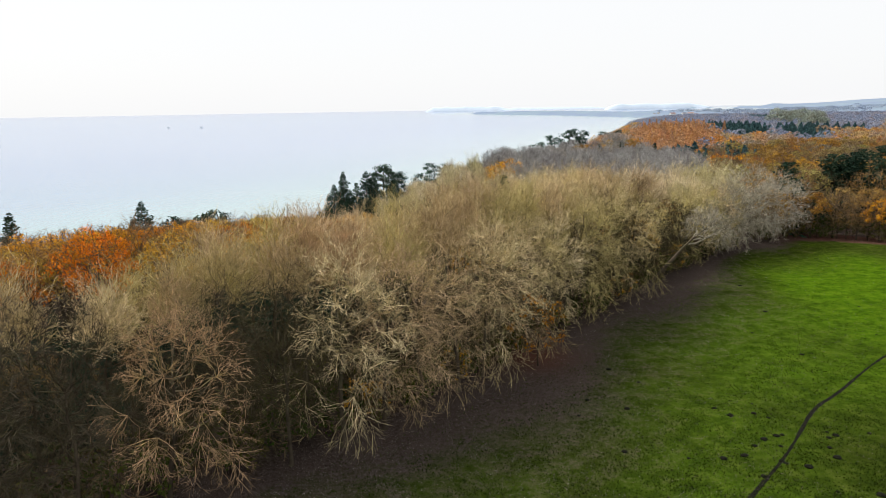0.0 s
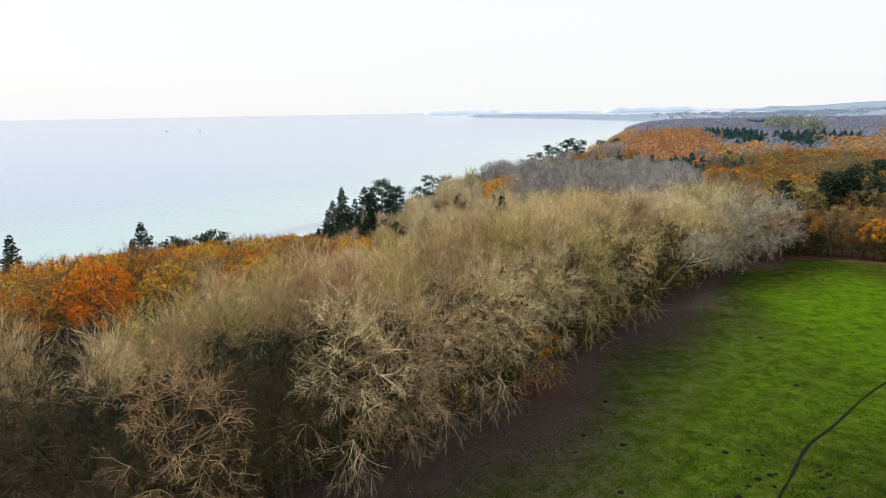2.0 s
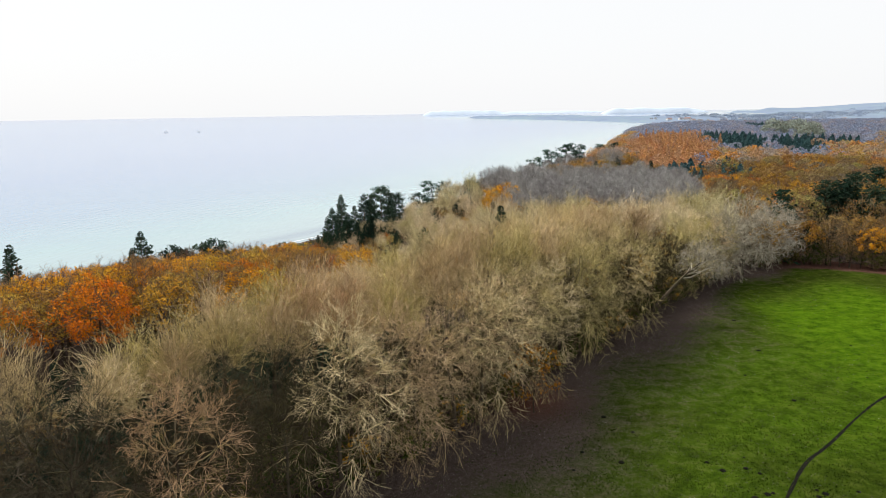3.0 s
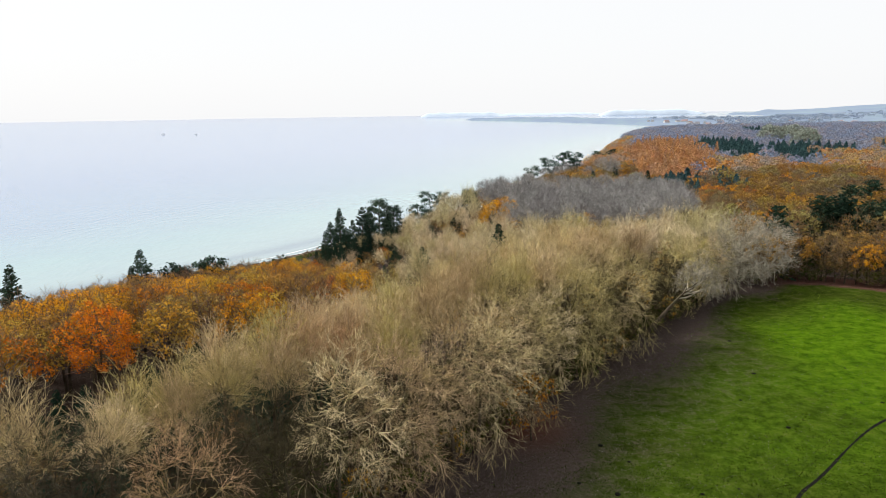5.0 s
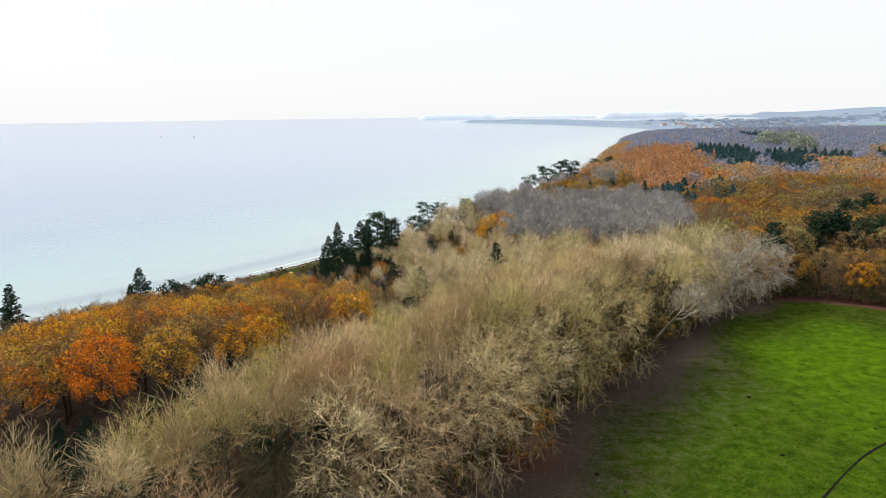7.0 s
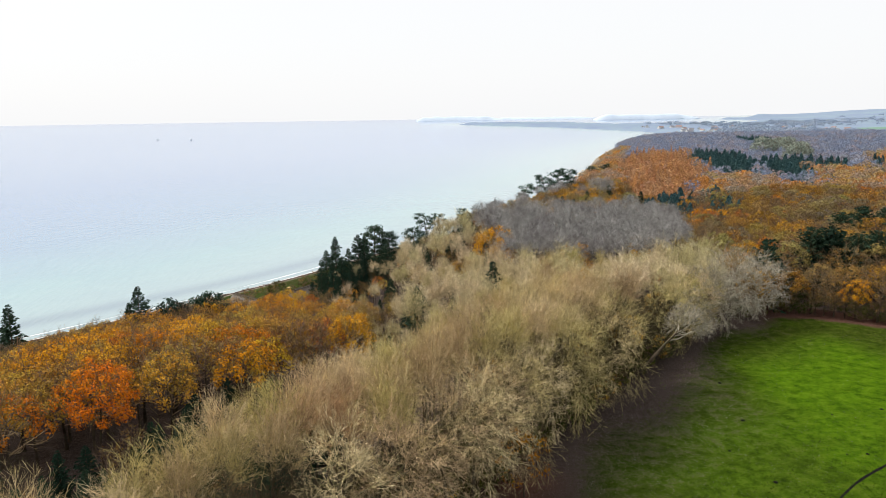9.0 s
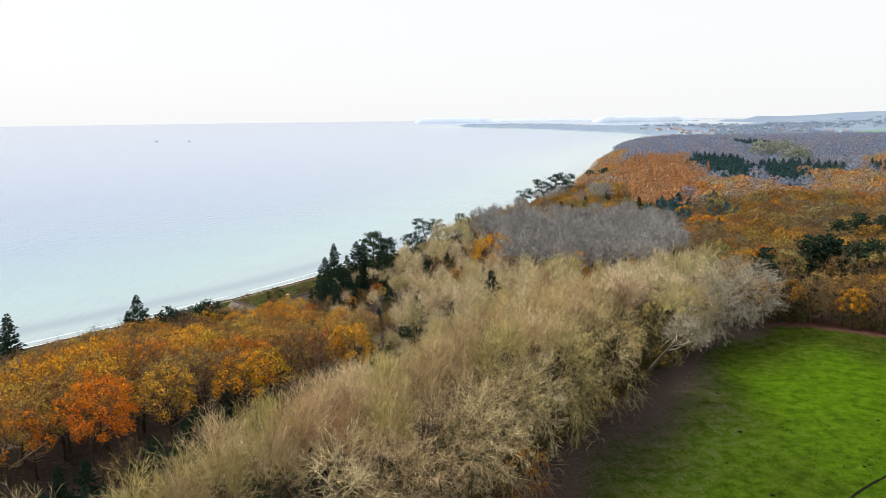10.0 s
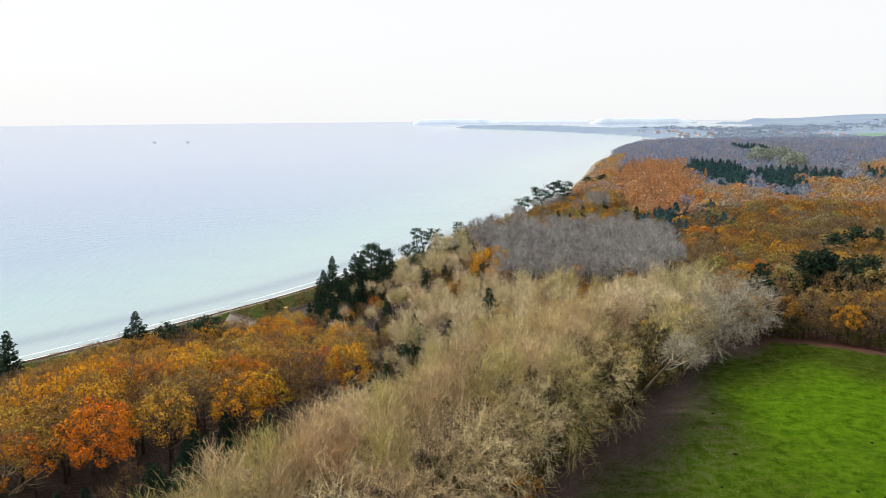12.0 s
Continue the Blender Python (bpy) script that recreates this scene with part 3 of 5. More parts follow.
def build_ground():
    xs = steps((-4900, -600, 12), (-600, -150, 12), (-150, -70, 16), (-70, 115, 124), (115, 250, 22), (250, 900, 30), (900, 2300, 34), (2300, 4900, 18))
    ys = steps((-4900, -400, 10), (-400, 20, 20), (20, 180, 106), (180, 320, 40), (320, 1000, 50), (1000, 4900, 70))
    x, y, tris = sheet(xs, ys)
    near = np.hypot(x, y) < 4905
    z = ground_z(x, y)
    tris = tris[near[tris].all(1)]
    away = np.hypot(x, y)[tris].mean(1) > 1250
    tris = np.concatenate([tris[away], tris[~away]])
    me = mesh_of("ground", np.column_stack([x, y, z]), tris, ground_material(), hazed_land_material(), int(away.sum()))
    s, f = inland(x, y), field_depth(x, y)
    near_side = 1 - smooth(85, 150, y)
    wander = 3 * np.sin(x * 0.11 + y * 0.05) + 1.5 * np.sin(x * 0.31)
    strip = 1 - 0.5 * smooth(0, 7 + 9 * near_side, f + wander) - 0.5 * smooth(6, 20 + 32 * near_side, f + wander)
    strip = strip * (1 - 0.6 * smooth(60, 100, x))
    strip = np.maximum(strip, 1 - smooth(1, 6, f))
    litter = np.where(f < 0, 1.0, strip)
    litter = np.where(np.hypot(x, y) > 1200, 0.2, litter)
    litter = np.where((s < 30) & (y < 330), 0.45, litter)
    sand = np.where(s < 1.0, 1, 1 - smooth(4.5, 7.0, s))
    rust = 0.4 * smooth(76, 90, x) * (np.abs(f) < 7)
    rust = np.maximum(rust, 0.6 * np.exp(-((x - 11) ** 2 + (y - 88) ** 2) / 25.0))
    # grass tone: duller towards the wood and the near side
    grass_tone = 0.12 + 0.88 * smooth(6, 36, f + wander) * (0.22 + 0.78 * smooth(75, 150, y + 0.3 * x))
    grass_tone = np.where((s < 34) & (y < 330), 0.16, grass_tone)
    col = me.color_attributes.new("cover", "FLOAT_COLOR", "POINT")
    col.data.foreach_set("color", np.column_stack([litter, sand, rust, grass_tone]).astype(np.float32).ravel())
    me.polygons.foreach_set("use_smooth", np.ones(len(me.polygons), bool))
    return tagged(new("ground", me), "meadow grass, brown leaf litter and sandy shore", "ground", kind="structure")


build_ground()


def water_material():
    m, nt, b = material("sea_water", 0.12, 0.5)
    b.inputs["IOR"].default_value = 1.333
    at = nt.nodes.new("ShaderNodeAttribute")
    at.attribute_name = "depth"
    sep = nt.nodes.new("ShaderNodeSeparateColor")
    nt.links.new(at.outputs["Color"], sep.inputs[0])
    r = ramp_node(nt, [(0.0, (0.27, 0.34, 0.345)), (0.2, (0.22, 0.33, 0.345)), (0.5, (0.16, 0.25, 0.34)), (1.0, (0.12, 0.20, 0.345))])
    nt.links.new(sep.outputs[0], r.inputs[0])
    weed = mix_node(nt, sep.outputs[1], r.outputs[0], (0.12, 0.16, 0.21))
    n = noise_node(nt, 0.02, 6.0, 0.7)
    c = mix_node(nt, range_node(nt, n.outputs[0], 0.35, 0.7, 0.0, 0.25), weed, (0.14, 0.20, 0.30))
    nt.links.new(c, b.inputs["Base Color"])
    tc = nt.nodes.new("ShaderNodeTexCoord")
    mp = nt.nodes.new("ShaderNodeMapping")
    mp.inputs["Rotation"].default_value = (0, 0, radians(35))
    mp.inputs["Scale"].default_value = (0.9, 0.22, 1)
    nt.links.new(tc.outputs["Object"], mp.inputs[0])
    w = nt.nodes.new("ShaderNodeTexNoise")
    w.inputs["Scale"].default_value, w.inputs["Detail"].default_value = 0.5, 5
    nt.links.new(mp.outputs[0], w.inputs["Vector"])
    bump_node(nt, w.outputs[0], 0.35, 0.6, b)
    return m


def build_sea():
    xs = steps((-4900, -700, 40), (-700, -200, 50), (-200, 60, 70), (60, 700, 40), (700, 4900, 20))
    ys = steps((-4900, 0, 20), (0, 120, 12), (120, 320, 70), (320, 1200, 60), (1200, 4900, 40))
    x, y, tris = sheet(xs, ys)
    keep = (np.hypot(x, y) < 4905) & (inland(x, y) < 60 + 0.15 * np.maximum(np.hypot(x, y) - 1000, 0))
    me = mesh_of("sea", np.column_stack([x, y, SEA + swell(x, y)]), tris[keep[tris].all(1)], water_material())
    s = -inland(x, y)
    weed = np.exp(-((s - 17 - 3 * np.sin(x * 0.03)) / 5.5) ** 2) * 0.5
    col = me.color_attributes.new("depth", "FLOAT_COLOR", "POINT")
    col.data.foreach_set("color", np.column_stack([smooth(0, 420, s) ** 0.6, weed, 0 * x, np.ones_like(x)]).astype(np.float32).ravel())
    return tagged(new("sea", me), "calm pale blue sea, milky turquoise in the shallows", "sea", kind="structure")


build_sea()

# ---- patterns of the trees ----
random.seed(4)
DECID = "trees of the wood edge"
def bare_trees(name, mat, label, group, seeds, H, **k):
    return [tree(name, [("trunk", w, TRUNK), ("crown", c, mat)], label, "tree", group) for w, c in (bare_parts(q, H + 0.8 * (q % 3), **k) for q in seeds)]


EDGE_TREES = bare_trees("bare_beech", TWIG_NEAR, "bare winter beech with pale drooping twigs at the wood edge", DECID, range(100, 106), 20.8, n=27, R=5.3, low=-46, heart=0.55, upright=0.35, droop=0.26, reach=0.34, width=0.024, sub=13, side=4, tip=4, spread=50, fork=0.60, uneven=0.28, wave=0.26)
INNER_TREES = bare_trees("bare_beech", TWIG_NEAR, "tall bare beech with a broom of upright beige twigs", DECID, range(120, 125), 21.0, n=21, R=3.3, low=12, heart=0.62, upright=1.0, girth=0.26, width=0.023, sub=11, side=4, tip=4, spread=36, fork=0.45, uneven=0.24, wave=0.19)
SHADED_TREES = bare_trees("dark_bare_tree", TWIG_SHADED, "tall leafless tree, brown-grey twigs darkened for the wood's shade", DECID, range(130, 135), 20.8, n=24, R=4.8, low=-48, heart=0.56, upright=0.5, droop=0.24, reach=0.28, girth=0.24, width=0.023, sub=11, side=4, tip=4, limb=LIMB_SHADED, spread=48, fork=0.58, uneven=0.28, wave=0.26)
MID_TREES = bare_trees("bare_tree", TWIG_MID, "leafless olive-beige tree in the dense wood", DECID, range(140, 145), 18.6, n=19, R=3.3, low=5, heart=0.58, upright=1.1, girth=0.2, width=0.034, sub=9, side=4, tip=4, spread=34, fork=0.42, uneven=0.24, wave=0.2)
GREY_TREES = bare_trees("grey_bare_tree", TWIG_GREY, "leafless grey-violet tree in a stand of its kind", "grey stand", range(160, 163), 17.6, n=22, R=3.7, low=0, heart=0.70, upright=0.4, girth=0.14, width=0.042, sub=7, side=4, tip=3, spread=42, limb=TWIG_GREY, wave=0.2)
PALE_TREES = bare_trees("bare_oak", TWIG_PALE, "spreading leafless oak with silvery twigs by the meadow", DECID, range(180, 182), 16.0, n=36, R=6.4, low=-40, heart=0.52, upright=0.3, droop=0.25, reach=0.25, width=0.038, spread=40, limb=TWIG_PALE, uneven=0.22, wave=0.24)


def leaf_tree(name, seed, H, mat, label, group, n=26, per=60, size=0.2, twig=None, **k):
    w, t, l = leafy_parts(seed, H, n, per, size, **k)
    return tree(name, [("trunk", w, TRUNK), ("branchwork", t, twig or TWIG_BROWN), ("foliage", l, mat)], label, "tree", group)


ORANGE = [leaf_tree("autumn_tree", 200 + i, 13.0, LEAF_ORANGE, "round-crowned tree in orange-brown autumn leaf", "autumn wood", n=28, per=84, size=0.145, R=4.1, ball=0.33, gap=0.06 + 0.12 * (i % 2), thin=0.1) for i in range(4)]
HALF = [leaf_tree("half_bare_tree", 220 + i, 13.0, LEAF_OLIVE, "half-bare tree with thin brown leaves", "autumn wood", n=28, per=34, size=0.16, R=4.0, gap=0.4, thin=0.2) for i in range(3)]
YELLOW = [leaf_tree("yellow_tree", 230 + i, 13.0, LEAF_YELLOW, "tree in golden yellow autumn leaf", "autumn wood", n=28, per=88, size=0.145, R=4.1, ball=0.33, low=-30) for i in range(2)]
FLAME = leaf_tree("flame_tree", 240, 18.6, LEAF_FLAME, "broad tree in vivid orange-red autumn leaf", "autumn wood", n=50, per=110, size=0.14, R=5.2, low=-65, heart=0.68, ball=0.28, uneven=0.2)
FAR_ORANGE = [leaf_tree("russet_tree", 250 + i, 13.5, LEAF_RUSSET, "tree in russet and gold leaf in the wide wood", "wide autumn wood", n=22, per=64, size=0.22, R=4.4, ball=0.33, heart=0.62, low=-15, gap=0.06 * i) for i in range(3)]
PALE_LEAF = leaf_tree("willow", 260, 17.0, LEAF_PALE, "rounded pale grey-green willow in the wood", "wide autumn wood", n=30, per=50, size=0.5, R=7.5, heart=0.5)
BUSHES = [leaf_tree("bush", 270 + i, 4.5, LEAF_GREEN, "dark green bramble bush under the wood edge", "undergrowth", n=14, per=26, size=0.17, R=2.4, heart=0.4, low=-30, girth=0.06) for i in range(2)]
THICKET = [leaf_tree("shrub", 275 + i, 3.5, LEAF_OLIVE, "low brown thicket shrub on the coastal slope", "shore thicket", n=11, per=10, size=0.15, R=1.9, heart=0.35, gap=0.3, low=-20, girth=0.05) for i in range(2)]
GOLD_BUSH = leaf_tree("young_beech", 280, 7.0, LEAF_YELLOW, "young beech holding golden leaves under bare trees", "undergrowth", n=20, per=32, size=0.15, R=2.4, heart=0.5, low=-50, gap=0.2, thin=0.3, girth=0.08)
RUST_BUSH = leaf_tree("young_beech", 281, 9.0, LEAF_RUST, "young beech with rusty orange leaves at the meadow", "undergrowth", n=22, per=36, size=0.16, R=3.0, heart=0.5, low=-50, gap=0.2, thin=0.3, girth=0.09)

SPRUCE = [tree("spruce", [("trunk", w, TRUNK), ("needles", c, NEEDLE)], "dark green spruce with drooping layered branches", "conifer", "spruces")
          for w, c in (spruce_parts(300 + i, 15.0, 3.2 + 0.5 * i, 190, 17, 0.5) for i in range(3))]
BROAD_FIRS = [tree("fir", [("trunk", w, TRUNK), ("needles", c, NEEDLE)], "broad blunt dark fir among the autumn trees", "conifer", "firs in the autumn wood")
              for w, c in (spruce_parts(310 + i, 14.0, 4.4, 190, 16, 0.5, ragged=0.35, full=0.5) for i in range(2))]
PINES = [tree("pine", [("trunk", w, TRUNK), ("limbs", l, TRUNK), ("needles", c, NEEDLE)], "wind-shaped dark pine with flat tiers on the bluff", "conifer", "coast pines")
         for w, l, c in (pine_parts(330 + i, 12.0, 4.0, 20, 60, 0.27, low=0.28 + 0.14 * (i % 2), lean=(1.2, 0.4), flat=0.42, pad=0.4) for i in range(3))]
TIERED_PINE = tree("pine", [("trunk", (_tp := pine_parts(337, 17.0, 5.0, 44, 80, 0.32, low=0.12, flat=0.36, pad=0.4))[0], TRUNK), ("limbs", _tp[1], TRUNK), ("needles", _tp[2], NEEDLE)], "tall broad pine with dense dark tiers above the shore", "conifer", "coast pines")
ROUND_PINE = tree("round_pine", [("trunk", (_rp := pine_parts(340, 9.0, 3.4, 22, 60, 0.24, low=0.14, flat=0.6, pad=0.42))[0], TRUNK), ("limbs", _rp[1], TRUNK), ("needles", _rp[2], NEEDLE)], "low rounded black-green pine near the shore", "conifer", "coast pines")

# ---- planting ----
rng = np.random.default_rng(11)


def scatter(poly, gap, keep=1.0, wide=None):
    """Jittered places about gap metres apart inside an outline."""
    xs, ys = [p[0] for p in poly], [p[1] for p in poly]
    out = []
    for j, y in enumerate(np.arange(min(ys), max(ys), gap * 0.87)):
        for x in np.arange(min(xs), max(xs), gap):
            px, py = x + (j % 2) * gap / 2 + rng.uniform(-0.32, 0.32) * gap, y + rng.uniform(-0.3, 0.3) * gap
            if rng.uniform() < keep and in_poly(poly, px, py) and (wide is None or -0.70 * py - 12 < px < 0.70 * py + 12):
                out.append((float(px), float(py)))
    return out


def along(line, offset, step):
    """Places along a line, set off to its left by offset metres, with the line's bearing in degrees."""
    out, carry = [], step * 0.4
    for (x1, y1), (x2, y2) in zip(line[:-1], line[1:]):
        L = math.hypot(x2 - x1, y2 - y1)
        dx, dy = (x2 - x1) / L, (y2 - y1) / L
        s = carry
        while s < L:
            out.append((x1 + dx * s - dy * offset, y1 + dy * s + dx * offset, math.degrees(math.atan2(dy, dx))))
            s += step * rng.uniform(0.85, 1.15)
        carry = s - L
    return out


def pick(options):
    return options[int(rng.integers(len(options)))]


def spot(x, y):
    return x, y, gz(x, y)


# young growth added inside the belt, its dark twigs standing for the shade there
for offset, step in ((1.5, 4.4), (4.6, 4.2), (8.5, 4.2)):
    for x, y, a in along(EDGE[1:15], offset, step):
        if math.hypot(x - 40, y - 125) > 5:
            plant(pick(SHADED_TREES), *spot(x + rng.normal() * 0.6, y + rng.normal() * 0.6), rng.uniform(0.42, 0.66), rng.uniform(0, 360))
# the belt of beeches along the meadow: big edge trees reaching out, narrower ones behind
for offset, step, kinds, lo, hi in ((0.0, 6.0, EDGE_TREES, 0.90, 1.10), (5.6, 5.0, INNER_TREES, 0.95, 1.10), (10.4, 5.0, INNER_TREES, 0.90, 1.04), (15.2, 5.2, INNER_TREES, 0.86, 0.99), (19.0, 5.6, INNER_TREES, 0.80, 0.95)):
    for x, y, a in along(EDGE[1:12], offset, step):
        turn = a - 90 + rng.uniform(-30, 30) if offset < 2 else rng.uniform(0, 360)
        # towards the left more trees get the twigs with painted-in shade
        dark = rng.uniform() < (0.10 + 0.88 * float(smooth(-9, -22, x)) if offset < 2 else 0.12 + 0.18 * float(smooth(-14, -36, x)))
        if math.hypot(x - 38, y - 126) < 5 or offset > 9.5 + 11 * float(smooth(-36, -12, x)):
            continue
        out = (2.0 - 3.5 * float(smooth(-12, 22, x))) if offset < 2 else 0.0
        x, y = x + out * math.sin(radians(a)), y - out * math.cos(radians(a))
        plant(pick(SHADED_TREES if dark else kinds), *spot(x, y), rng.uniform(lo, hi) * (1 - 0.05 * float(smooth(-8, -26, x))), turn, (rng.normal() * 3, rng.normal() * 3))
for x, y, a in along(EDGE[11:15], 1.0, 6.0):
    if math.hypot(x - 38, y - 126) < 6 or math.hypot(x - 46, y - 131) < 5:
        continue
    plant(pick(EDGE_TREES), *spot(x, y), rng.uniform(0.72, 0.85), a - 90 + rng.uniform(-25, 25))
WOOD_2 = [(-3, 121), (11, 113), (22, 110), (36, 127), (54, 149), (68, 164), (72, 178), (64, 186), (44, 182), (20, 188), (2, 198), (-8, 165), (-6, 138)]
for x, y in scatter(WOOD_2, 6.4):
    r = rng.uniform()
    proto = pick(MID_TREES) if r < 0.78 else pick(INNER_TREES) if r < 0.86 else pick(SHADED_TREES) if r < 0.9 else pick(YELLOW)
    plant(proto, *spot(x, y), (0.9 if r > 0.9 else 1.0 if r < 0.78 else 0.88) * rng.uniform(0.74, 1.02) * (0.8 if x < 5 else 1.0) * (1 - 0.16 * float(smooth(168, 186, y))), rng.uniform(0, 360))
for x, y, s, a in ((63, 154, 1.05, -40), (71, 160, 1.15, -60), (79, 166, 1.05, -80), (56, 146, 0.8, -40)):
    plant(pick(PALE_TREES), *spot(x, y), s, a)

# leaning tree over the meadow's edge
LEANING = tree("leaning_tree", [("trunk", (_lt := bare_parts(190, 13.0, 16, 4.2, low=-10, heart=0.66, lean=(11, 3), girth=0.46, width=0.045, limb=TWIG_PALE))[0], TRUNK), ("crown", _lt[1], TWIG_PALE)],
               "dark leaning trunk with a pale twiggy crown", "tree", DECID)
plant(LEANING, *spot(38.5, 126.5), 1.05, 0)

# undergrowth below the edge, and more rows added inside to darken the belt
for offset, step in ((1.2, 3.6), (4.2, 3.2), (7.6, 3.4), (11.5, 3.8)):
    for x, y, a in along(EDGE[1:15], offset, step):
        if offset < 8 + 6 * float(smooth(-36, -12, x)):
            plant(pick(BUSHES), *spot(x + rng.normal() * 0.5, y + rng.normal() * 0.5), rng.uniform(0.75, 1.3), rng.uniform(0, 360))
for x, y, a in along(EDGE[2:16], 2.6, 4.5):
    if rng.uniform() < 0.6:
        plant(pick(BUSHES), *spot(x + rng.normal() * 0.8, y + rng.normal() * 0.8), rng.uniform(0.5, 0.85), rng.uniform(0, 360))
for x, y, s in ((-10, 69, 0.75), (-8, 70.5, 0.65), (1, 78.5, 0.75), (28, 113, 0.7), (32, 119, 0.6), (46, 136, 0.8), (59, 153, 0.9)):
    plant(GOLD_BUSH, *spot(x, y), s, rng.uniform(0, 360))
plant(RUST_BUSH, *spot(11.5, 84.5), 1.15, 30)

# young spruces in the hollow behind the belt
HOLLOW = [(-74, 48), (-46, 50), (-33, 60), (-20, 84), (-14, 101), (-4, 115), (-5, 130), (-13, 122), (-28, 111), (-38, 106), (-47, 86), (-60, 78)]
for x, y in scatter(HOLLOW, 3.9):
    if math.hypot(x + 16.5, y - 128) > 5 and field_depth(x, y) < -13 - 10 * float(smooth(-34, -12, x)):
        plant(pick(SPRUCE) if rng.uniform() < 0.8 else pick(HALF), *spot(x, y), rng.uniform(0.42, 0.68) * (1 - 0.3 * float(smooth(105, 122, y))), rng.uniform(0, 360))

for x, y in scatter([(-15, 133), (-6, 134), (0, 150), (-6, 166), (-20, 168), (-24, 152)], 4.2):
    plant(pick(HALF) if rng.uniform() < 0.6 else pick(MID_TREES) if rng.uniform() < 0.85 else pick(SPRUCE), *spot(x, y), rng.uniform(0.36, 0.52), rng.uniform(0, 360))

# autumn wood between the belt and the sea
AUTUMN = [(-92, 52), (-62, 79), (-50, 84), (-39, 106), (-29, 112), (-20, 120), (-12, 122), (-14, 145), (-24, 168), (-36, 182), (-46, 178), (-58, 172), (-74, 160), (-90, 148), (-110, 130), (-132, 108)]
for x, y in scatter(AUTUMN, 6.0):
    s = float(inland(x, y))
    if s < 27 or math.hypot(x + 49, y - 92.5) < 6.5 or math.hypot(x + 16, y - 129) < 5:
        continue
    r, z = rng.uniform(), gz(x, y)
    top = min(16.3 - 0.14 * max(y - 108, 0) - 0.05 * max(-x - 45, 0) - 0.2 * max(-x - 66, 0), z + 16) * rng.uniform(0.92, 1.08) - 4.5 * float(smooth(42, 26, s))
    # shaded near corner: spruces and trees with shade-dark twigs
    if x < -52 and y < 92 and r < 0.7:
        plant(pick(SPRUCE) if r < 0.3 else pick(SHADED_TREES), x, y, z, 0.6 if r < 0.3 else rng.uniform(0.42, 0.58), rng.uniform(0, 360))
        continue
    plant(pick(HALF) if r < 0.22 else pick(YELLOW) if r < 0.38 else pick(ORANGE), x, y, z, max((top - z) / 13.0, 0.3), rng.uniform(0, 360))
for x, y in ((-44, 186), (-38.5, 189), (-48, 183), (-52, 181.5), (-56, 181), (-60, 182), (-64, 178)):
    plant(pick(ORANGE), *spot(x, y), 0.46, rng.uniform(0, 360))
plant(FLAME, *spot(-49, 92.5), 1.0, 20)
plant(YELLOW[0], *spot(-16.5, 127), 1.15, 0)

# brown thicket on the slope above the beach
for x, y in scatter([(-140, 130), (-100, 150), (-74, 168), (-62, 178), (-64, 196), (-46, 206), (-34, 214), (-22, 236), (-6, 262), (12, 290), (34, 330), (20, 340), (-24, 285), (-48, 252), (-70, 222), (-96, 190), (-130, 160)], 4.4, 0.5):
    s = float(inland(x, y))
    if 15 < s < 45 and math.hypot(x + 57, y - 209) > 6 and math.hypot(x + 54, y - 190) > 9 and math.hypot(x + 40, y - 199) > 8:
        plant(pick(THICKET) if rng.uniform() < 0.8 else pick(BUSHES), *spot(x, y), rng.uniform(0.6, 1.3), rng.uniform(0, 360))

# mixed trees above the shore
MIXED = [(-10, 163), (1, 200), (16, 192), (18, 226), (12, 258), (-6, 258), (-18, 236), (-28, 208), (-34, 192), (-24, 170)]
for x, y in scatter(MIXED, 6.0):
    r = rng.uniform()
    proto = pick(MID_TREES) if r < 0.34 else pick(HALF) if r < 0.62 else pick(SPRUCE) if r < 0.82 else pick(ORANGE)
    plant(proto, *spot(x, y), (rng.uniform(0.72, 0.9) if x > -2 else rng.uniform(0.52, 0.68)) * (0.72 if x < -12 else 1.0), rng.uniform(0, 360))
for x, y, top in ((-31, 209, 15), (-24.8, 215, 14.5), (-23, 218, 13.5), (-26.6, 205, 12), (-33.3, 205, 11.5), (-26.8, 181, 9.5), (-31.4, 183, 8), (-29.5, 192, 10), (-33.5, 196, 9), (-24, 190, 9), (-28, 200, 10.5), (-22, 203, 9), (-22.5, 196, 8), (-35, 189, 6), (-16, 222, 11),
                  (-4.2, 142, 15.5), (12.7, 152, 18.6), (-7, 146, 9), (-2, 139, 9), (3.7, 150, 11.5), (7, 149, 10), (-14, 143, 5), (57, 309, 15), (63, 313, 13), (70, 318, 16), (86, 341, 17), (85, 300, 16), (91, 304, 17)):
    z = gz(x, y)
    plant(pick(SPRUCE), x, y, z, (top - z) / 15.0, rng.uniform(0, 360))
for x, y, top, proto in ((-89.1, 139, 13.8, SPRUCE[0]), (-91.5, 141, 8, SPRUCE[1]), (-86, 138.5, 5.5, SPRUCE[2]), (-67.8, 152, 14, SPRUCE[2]), (-70.5, 153, 10, SPRUCE[0])):
    z = gz(x, y)
    plant(proto, x, y, z, (top - z) / 15.0, rng.uniform(0, 360))
for x, y, top in ((-63.7, 156, 9.9), (-61, 156.5, 9.2), (-56.4, 158, 10.4), (-52.4, 158, 11.2), (-8.6, 255, 10), (-4, 250, 8.4), (-1, 252, 8), (-6, 248, 7), (12, 271, 13)):
    z = gz(x, y)
    plant(ROUND_PINE, x, y, z, (top - z) / 9.5, rng.uniform(0, 360))
